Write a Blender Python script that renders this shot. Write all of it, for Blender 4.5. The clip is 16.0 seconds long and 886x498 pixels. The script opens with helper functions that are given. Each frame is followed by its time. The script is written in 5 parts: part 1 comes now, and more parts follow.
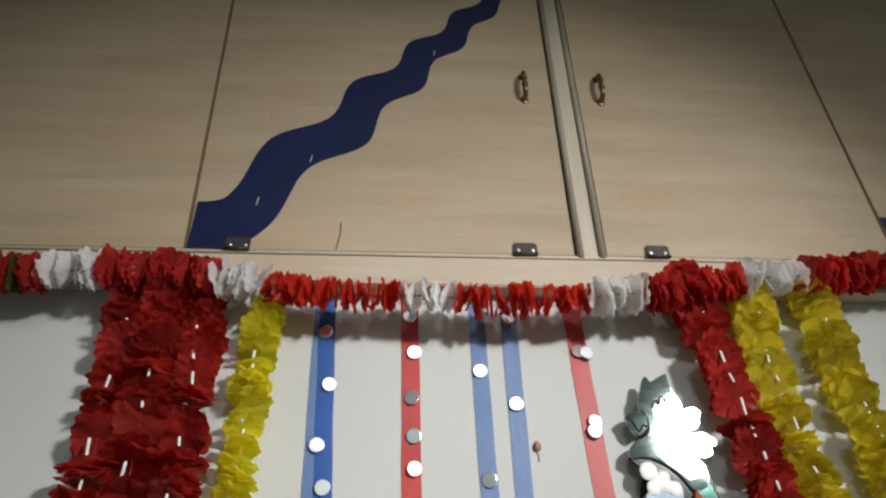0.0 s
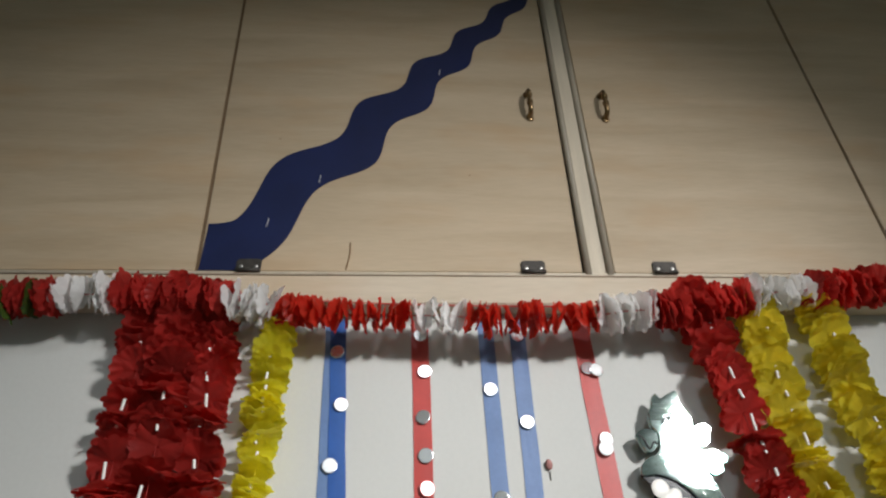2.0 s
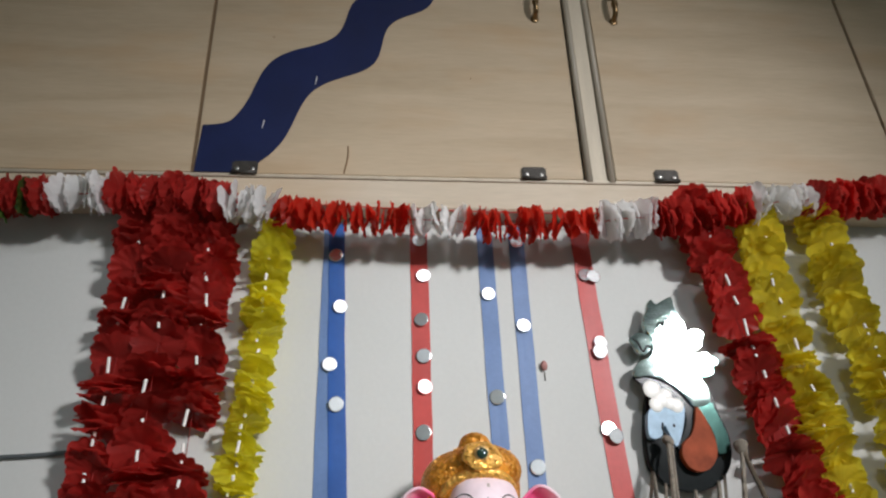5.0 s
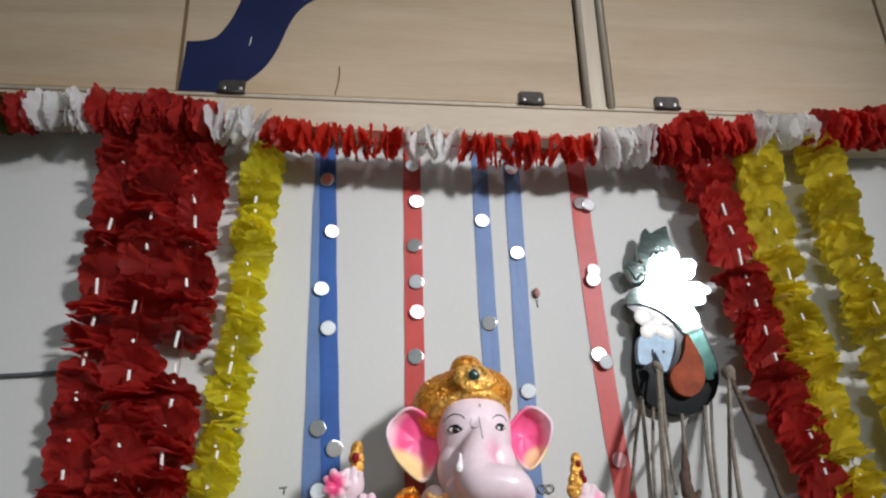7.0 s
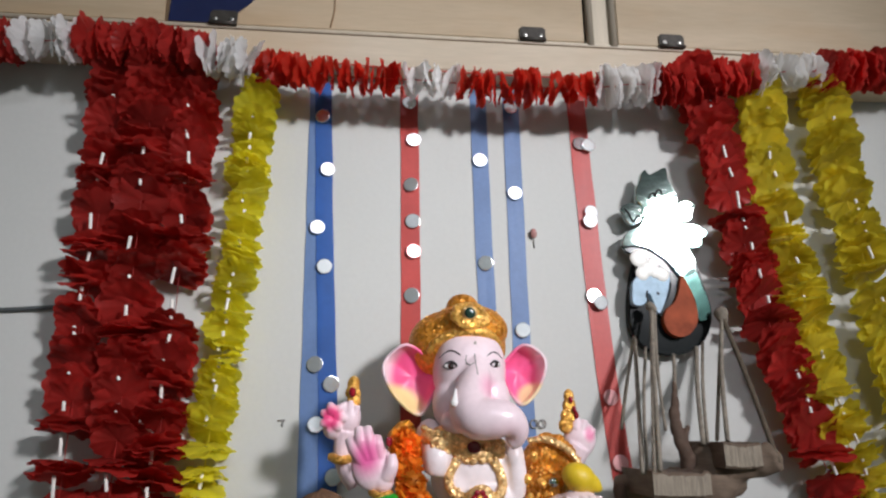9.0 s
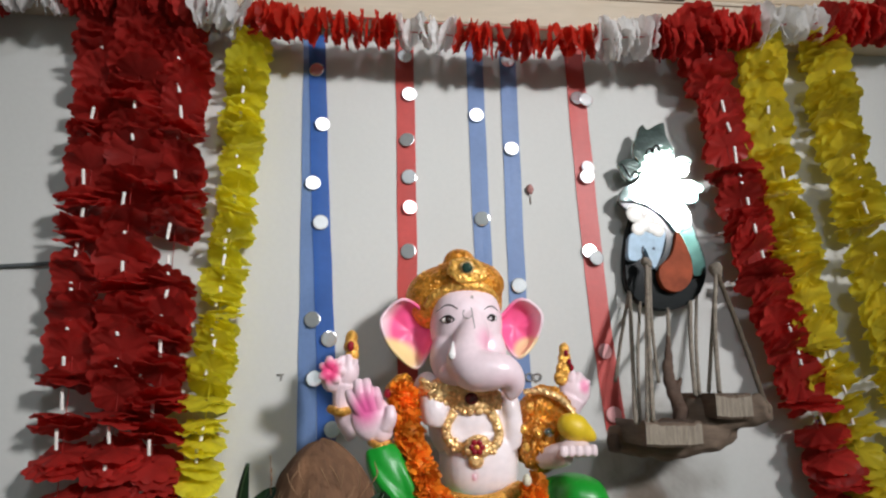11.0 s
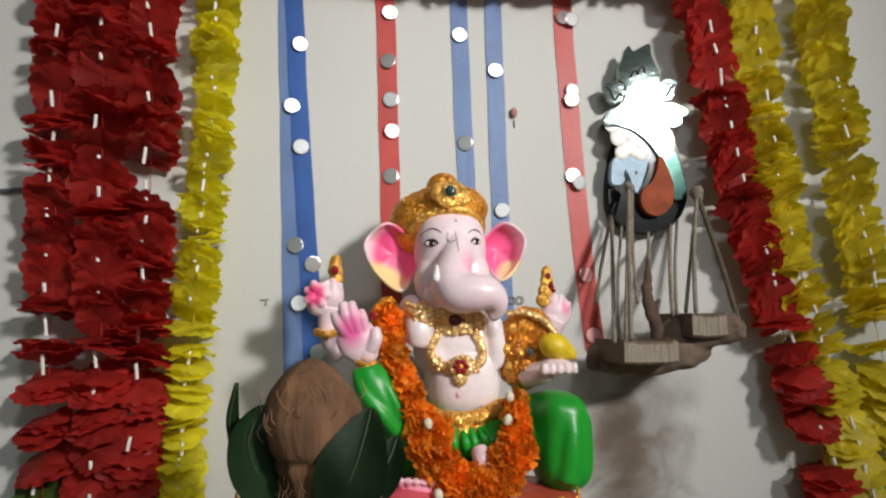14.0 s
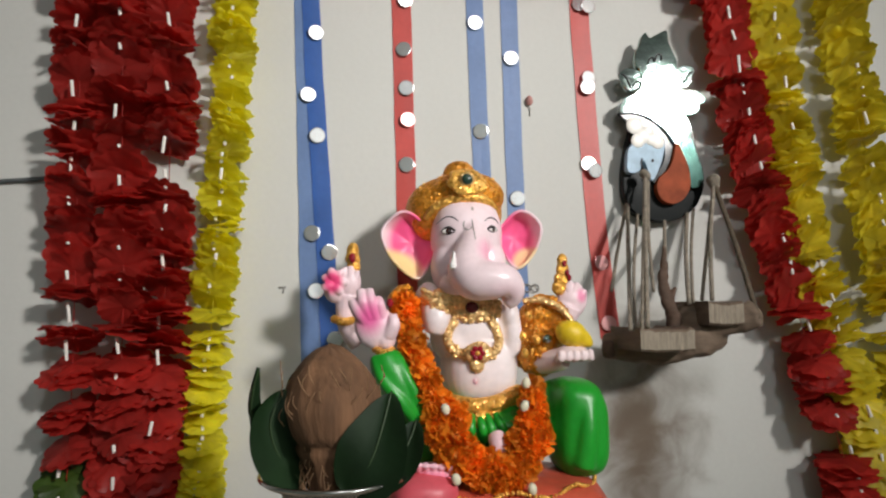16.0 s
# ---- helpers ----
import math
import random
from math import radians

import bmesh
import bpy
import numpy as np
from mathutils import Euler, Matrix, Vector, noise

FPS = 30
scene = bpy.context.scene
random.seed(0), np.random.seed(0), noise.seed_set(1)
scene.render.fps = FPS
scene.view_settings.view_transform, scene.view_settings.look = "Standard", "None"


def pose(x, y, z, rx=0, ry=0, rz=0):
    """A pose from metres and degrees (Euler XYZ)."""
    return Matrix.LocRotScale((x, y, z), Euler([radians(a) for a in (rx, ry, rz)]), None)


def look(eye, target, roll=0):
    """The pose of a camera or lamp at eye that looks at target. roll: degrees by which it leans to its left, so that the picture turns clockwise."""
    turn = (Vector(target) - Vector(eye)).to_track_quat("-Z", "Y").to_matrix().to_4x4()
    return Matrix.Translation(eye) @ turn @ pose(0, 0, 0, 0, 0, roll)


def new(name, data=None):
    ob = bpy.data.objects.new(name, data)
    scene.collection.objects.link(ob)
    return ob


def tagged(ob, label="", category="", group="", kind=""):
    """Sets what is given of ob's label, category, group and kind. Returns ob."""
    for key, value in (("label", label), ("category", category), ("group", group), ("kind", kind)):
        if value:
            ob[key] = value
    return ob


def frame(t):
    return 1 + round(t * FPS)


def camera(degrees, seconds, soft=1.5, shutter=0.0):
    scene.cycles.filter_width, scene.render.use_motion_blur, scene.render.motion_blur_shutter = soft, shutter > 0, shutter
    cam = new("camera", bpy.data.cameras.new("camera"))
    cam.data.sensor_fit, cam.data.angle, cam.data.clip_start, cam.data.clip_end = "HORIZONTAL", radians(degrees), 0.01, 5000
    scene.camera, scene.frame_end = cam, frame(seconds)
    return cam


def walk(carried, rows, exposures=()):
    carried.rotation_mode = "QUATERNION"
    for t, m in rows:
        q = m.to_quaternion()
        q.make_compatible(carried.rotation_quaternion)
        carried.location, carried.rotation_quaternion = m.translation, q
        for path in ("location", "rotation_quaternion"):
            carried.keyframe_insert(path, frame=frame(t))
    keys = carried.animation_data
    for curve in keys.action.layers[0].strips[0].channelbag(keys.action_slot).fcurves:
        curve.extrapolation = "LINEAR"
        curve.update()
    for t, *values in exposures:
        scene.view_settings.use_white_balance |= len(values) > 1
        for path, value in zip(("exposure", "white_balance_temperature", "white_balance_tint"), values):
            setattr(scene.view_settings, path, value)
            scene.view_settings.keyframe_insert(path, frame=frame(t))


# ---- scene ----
cam = camera(69.6, 16.0, soft=2.3)
PATH = [
    (0, (-0.121, -0.977, 1.495), (-0.014, 0.69, 2.595), -0.9),
    (0.5, (-0.126, -0.984, 1.503), (-0.019, 0.673, 2.617), -1.1),
    (1, (-0.123, -0.986, 1.502), (-0.011, 0.67, 2.618), -1.5),
    (1.5, (-0.132, -0.989, 1.508), (-0.036, 0.683, 2.601), -1.6),
    (2, (-0.13, -0.995, 1.504), (-0.036, 0.657, 2.628), -1.4),
    (2.5, (-0.126, -1.001, 1.504), (-0.052, 0.656, 2.621), -1.2),
    (3, (-0.13, -1.002, 1.503), (-0.046, 0.679, 2.584), -1.3),
    (3.5, (-0.132, -0.998, 1.504), (-0.046, 0.722, 2.521), -0.9),
    (4, (-0.13, -0.991, 1.499), (-0.031, 0.736, 2.502), -1.2),
    (6.3, (-0.145, -0.958, 1.482), (-0.018, 0.881, 2.258), -0.3),
    (6.5, (-0.142, -0.957, 1.481), (-0.016, 0.882, 2.258), -0.5),
    (7, (-0.138, -0.952, 1.478), (0.004, 0.906, 2.205), -0.4),
    (7.5, (-0.141, -0.942, 1.473), (-0.019, 0.927, 2.173), 0.4),
    (8, (-0.138, -0.941, 1.476), (0.004, 0.939, 2.144), 0.2),
    (8.5, (-0.139, -0.945, 1.477), (0.025, 0.954, 2.082), -0.2),
    (9, (-0.14, -0.945, 1.473), (0.021, 0.968, 2.034), 0.1),
    (9.2, (-0.14, -0.945, 1.473), (0.028, 0.978, 1.995), 0.3),
    (11.5, (-0.144, -0.94, 1.463), (0.047, 1.004, 1.89), -0.4),
    (12, (-0.143, -0.934, 1.46), (0.063, 1.016, 1.852), -0.5),
    (12.5, (-0.145, -0.932, 1.465), (0.082, 1.028, 1.792), 0.0),
    (13, (-0.141, -0.933, 1.459), (0.069, 1.035, 1.747), -0.1),
    (13.5, (-0.146, -0.936, 1.458), (0.072, 1.039, 1.687), -0.3),
    (14, (-0.147, -0.939, 1.459), (0.098, 1.033, 1.684), -0.7),
    (14.5, (-0.143, -0.942, 1.456), (0.073, 1.034, 1.673), -0.8),
    (15, (-0.145, -0.944, 1.456), (0.088, 1.03, 1.678), -0.9),
    (15.5, (-0.146, -0.943, 1.457), (0.074, 1.034, 1.666), -1.2),
    (16, (-0.154, -0.942, 1.456), (0.056, 1.037, 1.65), -0.6),
]
# the camera's white balance drifts cooler in the middle of the walk
BALANCE = [(0, -0.02, 6250, 10), (4, -0.04, 6150, 11), (6.5, -0.06, 6050, 13), (9, -0.03, 6050, 14), (11.5, 0.0, 6220, 12), (13.5, -0.02, 6450, 11), (16, -0.03, 6550, 11)]
walk(cam, [(t, look(eye, target, roll)) for t, eye, target, roll in PATH], BALANCE)
LAMP_AT, AIM, LAMP, SPREAD, ROOM = (1.50, -2.60, 2.61), (-0.16, 0.0, 1.70), 5.8, 45.0, 18.0

# ---- light ----
world = bpy.data.worlds.new("world")
scene.world = world
world.use_nodes = True
world.node_tree.nodes["Background"].inputs[0].default_value = (0.5, 0.55, 0.6, 1)
world.node_tree.nodes["Background"].inputs[1].default_value = 0.05

bulb = bpy.data.lights.new("lamp_light", "AREA")
bulb.shape, bulb.size, bulb.energy, bulb.color = "DISK", 0.3, LAMP, (1.0, 0.972, 0.94)
bulb.spread = radians(SPREAD)
lamp_light = new("lamp_light", bulb)
lamp_light.matrix_world = look(LAMP_AT, AIM)

# unseen fill light added overhead to lift the shadows
room_bulb = bpy.data.lights.new("ceiling_light", "AREA")
room_bulb.shape, room_bulb.size, room_bulb.energy, room_bulb.color = "DISK", 0.4, ROOM, (0.95, 0.97, 1.0)
room_light = new("ceiling_light", room_bulb)
room_light.matrix_world = look((0.2, -2.3, 2.93), (0.2, -2.3, 0))


# ---- materials ----
def nodes_of(name):
    m = bpy.data.materials.new(name)
    m.use_nodes = True
    return m, m.node_tree.nodes, m.node_tree.links, m.node_tree.nodes["Principled BSDF"]


def mat(name, col, rough=0.5, metal=0.0, vary=0.12, scale=12.0, fine=0.05, fine_scale=140.0, bump=0.1, bump_scale=200.0,
        stretch=(1, 1, 1), each=0.0, through_light=0.0, sheen=0.0):
    """A surface with a colour that varies at two scales, and from piece to piece by each."""
    m, n, l, b = nodes_of(name)
    geo = n.new("ShaderNodeTexCoord")
    mp = n.new("ShaderNodeMapping")
    mp.inputs["Scale"].default_value = stretch
    l.new(geo.outputs["Object"], mp.inputs[0])
    big, small = n.new("ShaderNodeTexNoise"), n.new("ShaderNodeTexNoise")
    big.inputs["Scale"].default_value, small.inputs["Scale"].default_value = scale, fine_scale
    big.inputs["Detail"].default_value, small.inputs["Detail"].default_value = 4, 3
    l.new(mp.outputs[0], big.inputs[0]), l.new(mp.outputs[0], small.inputs[0])
    val = None
    terms = [(big.outputs["Fac"], vary), (small.outputs["Fac"], fine)]
    if each:
        info = n.new("ShaderNodeObjectInfo")
        terms.append((info.outputs["Random"], each))
    for out, amount in terms:
        mr = n.new("ShaderNodeMapRange")
        lo, hi = (0.25, 0.75) if out.name == "Fac" else (0, 1)
        mr.inputs[1].default_value, mr.inputs[2].default_value = lo, hi
        mr.inputs[3].default_value, mr.inputs[4].default_value = 1 - amount, 1 + amount
        l.new(out, mr.inputs[0])
        if val is None:
            val = mr.outputs[0]
        else:
            mul = n.new("ShaderNodeMath")
            mul.operation = "MULTIPLY"
            l.new(val, mul.inputs[0]), l.new(mr.outputs[0], mul.inputs[1])
            val = mul.outputs[0]
    mix = n.new("ShaderNodeVectorMath")
    mix.operation = "SCALE"
    mix.inputs[0].default_value = col
    l.new(val, mix.inputs["Scale"])
    l.new(mix.outputs[0], b.inputs["Base Color"])
    b.inputs["Roughness"].default_value, b.inputs["Metallic"].default_value = rough, metal
    if sheen:
        b.inputs["Sheen Weight"].default_value = sheen
    if bump:
        tex, bp = n.new("ShaderNodeTexNoise"), n.new("ShaderNodeBump")
        tex.inputs["Scale"].default_value, tex.inputs["Detail"].default_value = bump_scale, 3
        l.new(mp.outputs[0], tex.inputs[0])
        bp.inputs["Strength"].default_value, bp.inputs["Distance"].default_value = bump, 0.002
        l.new(tex.outputs["Fac"], bp.inputs["Height"])
        l.new(bp.outputs[0], b.inputs["Normal"])
    if through_light:
        tr, ms = n.new("ShaderNodeBsdfTranslucent"), n.new("ShaderNodeMixShader")
        l.new(mix.outputs[0], tr.inputs[0])
        ms.inputs[0].default_value = through_light
        l.new(b.outputs[0], ms.inputs[1]), l.new(tr.outputs[0], ms.inputs[2])
        l.new(ms.outputs[0], n["Material Output"].inputs[0])
    return m


def glitter(name, col, flake=260.0, rough=0.28, strength=0.9):
    """Paint full of small metal flakes, each turned its own way."""
    m, n, l, b = nodes_of(name)
    geo, vo, bp = n.new("ShaderNodeTexCoord"), n.new("ShaderNodeTexVoronoi"), n.new("ShaderNodeBump")
    vo.inputs["Scale"].default_value = flake
    l.new(geo.outputs["Object"], vo.inputs[0])
    ramp = n.new("ShaderNodeMapRange")
    ramp.inputs[3].default_value, ramp.inputs[4].default_value = 0.75, 1.5
    l.new(vo.outputs["Color"], ramp.inputs[0])
    sc = n.new("ShaderNodeVectorMath")
    sc.operation = "SCALE"
    sc.inputs[0].default_value = col
    l.new(ramp.outputs[0], sc.inputs["Scale"])
    l.new(sc.outputs[0], b.inputs["Base Color"])
    mixn, sub, gn = n.new("ShaderNodeVectorMath"), n.new("ShaderNodeVectorMath"), n.new("ShaderNodeNewGeometry")
    sub.operation = "MULTIPLY_ADD"
    sub.inputs[1].default_value = (strength, strength, strength)
    sub.inputs[2].default_value = (-strength / 2, -strength / 2, -strength / 2)
    l.new(vo.outputs["Color"], sub.inputs[0])
    mixn.operation = "ADD"
    l.new(gn.outputs["Normal"], mixn.inputs[0]), l.new(sub.outputs[0], mixn.inputs[1])
    nz = n.new("ShaderNodeVectorMath")
    nz.operation = "NORMALIZE"
    l.new(mixn.outputs[0], nz.inputs[0])
    l.new(nz.outputs[0], b.inputs["Normal"])
    pick = n.new("ShaderNodeMapRange")
    pick.inputs[1].default_value, pick.inputs[2].default_value = 0.58, 0.72
    pick.inputs[3].default_value, pick.inputs[4].default_value = 0.25, 1.0
    parts = n.new("ShaderNodeSeparateColor")
    l.new(vo.outputs["Color"], parts.inputs[0]), l.new(parts.outputs[2], pick.inputs[0])
    l.new(pick.outputs[0], b.inputs["Metallic"])
    b.inputs["Roughness"].default_value = rough
    return m


def laminate(name, col):
    """Pale wood-print laminate with its grain along x and soft darker figures."""
    m, n, l, b = nodes_of(name)
    geo, mp = n.new("ShaderNodeNewGeometry"), n.new("ShaderNodeMapping")
    mp.inputs["Scale"].default_value = (1.0, 1.0, 9.0)
    l.new(geo.outputs["Position"], mp.inputs[0])
    a, g, w = n.new("ShaderNodeTexNoise"), n.new("ShaderNodeTexNoise"), n.new("ShaderNodeTexNoise")
    a.inputs["Scale"].default_value, a.inputs["Detail"].default_value = 2.2, 5
    a.inputs["Distortion"].default_value = 0.6
    g.inputs["Scale"].default_value, g.inputs["Detail"].default_value = 26, 6
    w.inputs["Scale"].default_value, w.inputs["Detail"].default_value = 1.1, 2
    l.new(mp.outputs[0], a.inputs[0]), l.new(mp.outputs[0], g.inputs[0]), l.new(geo.outputs["Position"], w.inputs[0])
    ramp = n.new("ShaderNodeValToRGB")
    ramp.color_ramp.elements[0].position, ramp.color_ramp.elements[1].position = 0.3, 0.72
    ramp.color_ramp.elements[0].color = (col[0] * 0.87, col[1] * 0.84, col[2] * 0.80, 1)
    ramp.color_ramp.elements[1].color = (col[0] * 1.08, col[1] * 1.08, col[2] * 1.1, 1)
    l.new(a.outputs["Fac"], ramp.inputs[0])
    mr = n.new("ShaderNodeMapRange")
    mr.inputs[1].default_value, mr.inputs[2].default_value, mr.inputs[3].default_value, mr.inputs[4].default_value = 0.3, 0.7, 0.95, 1.04
    l.new(g.outputs["Fac"], mr.inputs[0])
    mr2 = n.new("ShaderNodeMapRange")
    mr2.inputs[1].default_value, mr2.inputs[2].default_value, mr2.inputs[3].default_value, mr2.inputs[4].default_value = 0.3, 0.7, 0.9, 1.08
    l.new(w.outputs["Fac"], mr2.inputs[0])
    mul = n.new("ShaderNodeMath")
    mul.operation = "MULTIPLY"
    l.new(mr.outputs[0], mul.inputs[0]), l.new(mr2.outputs[0], mul.inputs[1])
    sc = n.new("ShaderNodeVectorMath")
    sc.operation = "SCALE"
    l.new(ramp.outputs[0], sc.inputs[0]), l.new(mul.outputs[0], sc.inputs["Scale"])
    warm, wr, wm = n.new("ShaderNodeTexNoise"), n.new("ShaderNodeMapRange"), n.new("ShaderNodeMix")
    mp2 = n.new("ShaderNodeMapping")
    mp2.inputs["Scale"].default_value, mp2.inputs["Location"].default_value = (2.6, 1.0, 7.0), (3.7, 0, 1.3)
    l.new(geo.outputs["Position"], mp2.inputs[0]), l.new(mp2.outputs[0], warm.inputs[0])
    warm.inputs["Scale"].default_value, warm.inputs["Detail"].default_value = 1.6, 3
    wr.inputs[1].default_value, wr.inputs[2].default_value, wr.inputs[3].default_value, wr.inputs[4].default_value = 0.5, 0.75, 0.0, 0.55
    l.new(warm.outputs["Fac"], wr.inputs[0])
    wm.data_type = "RGBA"
    l.new(wr.outputs[0], wm.inputs[0]), l.new(sc.outputs[0], wm.inputs[6])
    wm.inputs[7].default_value = (col[0] * 0.94, col[1] * 0.78, col[2] * 0.62, 1)
    l.new(wm.outputs[2], b.inputs["Base Color"])
    b.inputs["Roughness"].default_value = 0.5
    return m


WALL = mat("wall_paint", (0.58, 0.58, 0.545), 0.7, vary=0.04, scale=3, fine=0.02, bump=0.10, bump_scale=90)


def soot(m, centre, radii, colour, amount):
    """An uneven, soft-edged patch of shade mixed into the colour of a wall paint."""
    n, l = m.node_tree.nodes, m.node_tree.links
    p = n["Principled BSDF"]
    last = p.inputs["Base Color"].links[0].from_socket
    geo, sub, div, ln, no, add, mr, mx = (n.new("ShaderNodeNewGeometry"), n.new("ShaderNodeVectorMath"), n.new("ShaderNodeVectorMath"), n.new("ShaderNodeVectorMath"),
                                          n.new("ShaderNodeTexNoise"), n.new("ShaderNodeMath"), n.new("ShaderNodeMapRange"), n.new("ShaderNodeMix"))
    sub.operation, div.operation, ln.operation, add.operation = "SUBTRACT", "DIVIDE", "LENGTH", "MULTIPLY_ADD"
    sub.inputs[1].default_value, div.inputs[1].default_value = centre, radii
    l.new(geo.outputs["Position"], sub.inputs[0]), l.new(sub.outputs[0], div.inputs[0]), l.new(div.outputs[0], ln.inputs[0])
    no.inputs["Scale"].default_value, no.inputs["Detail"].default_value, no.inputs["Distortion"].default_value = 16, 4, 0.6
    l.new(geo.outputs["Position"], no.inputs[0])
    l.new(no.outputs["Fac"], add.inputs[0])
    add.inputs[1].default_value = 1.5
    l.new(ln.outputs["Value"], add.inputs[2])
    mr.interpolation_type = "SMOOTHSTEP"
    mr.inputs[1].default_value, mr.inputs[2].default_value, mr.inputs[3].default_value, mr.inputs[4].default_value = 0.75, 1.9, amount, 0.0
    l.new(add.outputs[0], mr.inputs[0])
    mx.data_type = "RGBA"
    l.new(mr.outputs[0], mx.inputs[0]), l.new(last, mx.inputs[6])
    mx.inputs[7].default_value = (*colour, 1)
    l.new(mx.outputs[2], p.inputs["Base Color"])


# brown shade around and below the swing planks, painted into the wall colour
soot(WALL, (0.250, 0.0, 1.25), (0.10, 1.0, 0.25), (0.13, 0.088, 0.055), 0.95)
ROOM_PAINT = mat("room_paint", (0.52, 0.60, 0.56), 0.8, vary=0.06, scale=2)
CEILING = mat("ceiling_paint", (0.75, 0.75, 0.73), 0.8, vary=0.04, scale=2)
FLOOR = mat("floor_tile", (0.42, 0.38, 0.33), 0.35, vary=0.1, scale=3)
WOOD = laminate("maple_laminate", (0.50, 0.395, 0.265))
LEDGE = laminate("pale_ledge_laminate", (0.56, 0.475, 0.355))
BEAD = mat("bead_wood", (0.33, 0.285, 0.215), 0.5, stretch=(8, 8, 1), vary=0.2, scale=8)
STRIP = mat("stile_strip", (0.58, 0.50, 0.38), 0.5, stretch=(8, 8, 1), vary=0.12, scale=6)
DARK_GAP = mat("dark_gap", (0.03, 0.022, 0.015), 0.9)
EDGE = mat("door_edge_brown", (0.16, 0.10, 0.05), 0.7)
NAVY = mat("navy_laminate", (0.007, 0.013, 0.062), 0.42, vary=0.2, scale=9, bump=0.05)
BRASS = mat("aged_brass", (0.24, 0.16, 0.08), 0.38, 1.0, vary=0.3, scale=60)
HINGE = mat("dark_hinge_steel", (0.055, 0.048, 0.04), 0.55, 0.4, vary=0.3, scale=90)
SCREW = mat("screw_steel", (0.5, 0.48, 0.45), 0.35, 1.0)
SCRATCH = mat("scratch_brown", (0.22, 0.13, 0.06), 0.8)

RED = mat("red_petal_plastic", (0.55, 0.042, 0.033), 0.42, vary=0.3, scale=25, each=0.22, through_light=0.62, bump=0.2)
BRIGHT_RED = mat("bright_red_petal_plastic", (0.66, 0.045, 0.022), 0.42, vary=0.25, scale=25, each=0.18, through_light=0.62, bump=0.2)
WHITE = mat("white_petal_plastic", (0.87, 0.86, 0.84), 0.4, vary=0.06, scale=25, each=0.05, through_light=0.5, bump=0.15)
YELLOW = mat("yellow_petal_plastic", (0.86, 0.80, 0.05), 0.45, vary=0.2, scale=25, each=0.14, through_light=0.62, bump=0.2)
OCHRE = mat("mustard_petal_plastic", (0.82, 0.71, 0.05), 0.45, vary=0.25, scale=25, each=0.16, through_light=0.62, bump=0.2)
GREEN_P = mat("green_petal_plastic", (0.045, 0.085, 0.012), 0.45, vary=0.3, scale=25, each=0.25, through_light=0.3, bump=0.2)
STRAW = mat("white_straw", (0.82, 0.78, 0.72), 0.4, vary=0.05)

BLUE = mat("blue_satin", (0.05, 0.16, 0.52), 0.42, vary=0.14, scale=14, sheen=0.1, bump=0.15, bump_scale=500, through_light=0.15)
SKY_BLUE = mat("pale_blue_satin", (0.17, 0.27, 0.50), 0.42, vary=0.1, scale=14, sheen=0.1, bump=0.15, bump_scale=500, through_light=0.15)
for m, clear in ((BLUE, 0.38), (SKY_BLUE, 0.08)):
    # thin weave that lets what lies behind show through
    tree = m.node_tree
    see, mixed, final = tree.nodes.new("ShaderNodeBsdfTransparent"), tree.nodes.new("ShaderNodeMixShader"), tree.nodes["Material Output"].inputs[0]
    mixed.inputs[0].default_value = clear
    tree.links.new(final.links[0].from_socket, mixed.inputs[1]), tree.links.new(see.outputs[0], mixed.inputs[2])
    tree.links.new(mixed.outputs[0], final)
RED_SATIN = mat("red_satin", (0.57, 0.062, 0.048), 0.42, vary=0.12, scale=14, sheen=0.1, bump=0.15, bump_scale=500, through_light=0.15)
MIRROR = mat("mirror_disc", (0.9, 0.9, 0.9), 0.22, 0.85, vary=0.04, bump=0.08, bump_scale=300)
PINK_MIRROR = mat("pink_mirror_disc", (0.85, 0.42, 0.42), 0.3, 0.6, vary=0.05)
SILVER = mat("polished_silver_plate", (0.38, 0.48, 0.45), 0.045, 1.0, vary=0.3, scale=34, fine=0.2, fine_scale=260, stretch=(1, 1, 3), bump=0.05, bump_scale=90)
# silver whose dim, greenish reflection is put into the colour
GREEN_REFLECTION = mat("green_tinted_silver", (0.05, 0.105, 0.09), 0.14, 1.0, vary=0.4, scale=28, bump=0.05, bump_scale=90)
BLACK_GLOSS = mat("black_enamel", (0.012, 0.014, 0.014), 0.15, vary=0.3, scale=40, bump=0.0)
# orange-brown reflection on the polished hanging, painted as a matte colour
ORANGE_REFLECTION = mat("copper_enamel", (0.30, 0.062, 0.022), 0.6, 0.0, vary=0.35, scale=35)
# the bird plate's light blue reflection, held in its base colour
BLUE_REFLECTION = mat("blue_silver_enamel", (0.30, 0.42, 0.52), 0.5, 0.1, vary=0.25, scale=50, bump=0.2, bump_scale=120)
# lamp's bright reflection on the crest discs, given as a near-white colour
WHITE_REFLECTION = mat("cream_enamel", (0.88, 0.85, 0.78), 0.35, 0.0, vary=0.06)
JUTE = mat("jute_rope", (0.235, 0.20, 0.155), 0.9, vary=0.3, scale=120, bump=0.6, bump_scale=600)
DRIFT = mat("grey_weathered_wood", (0.15, 0.105, 0.072), 0.85, vary=0.3, scale=30, stretch=(1, 1, 5), bump=0.5, bump_scale=160)
DRIFT_END = mat("pale_cut_wood", (0.27, 0.225, 0.17), 0.85, vary=0.25, scale=60, stretch=(6, 1, 1), bump=0.5, bump_scale=160)
BARK = mat("dark_carved_wood", (0.085, 0.05, 0.032), 0.8, vary=0.35, scale=40, bump=0.5)

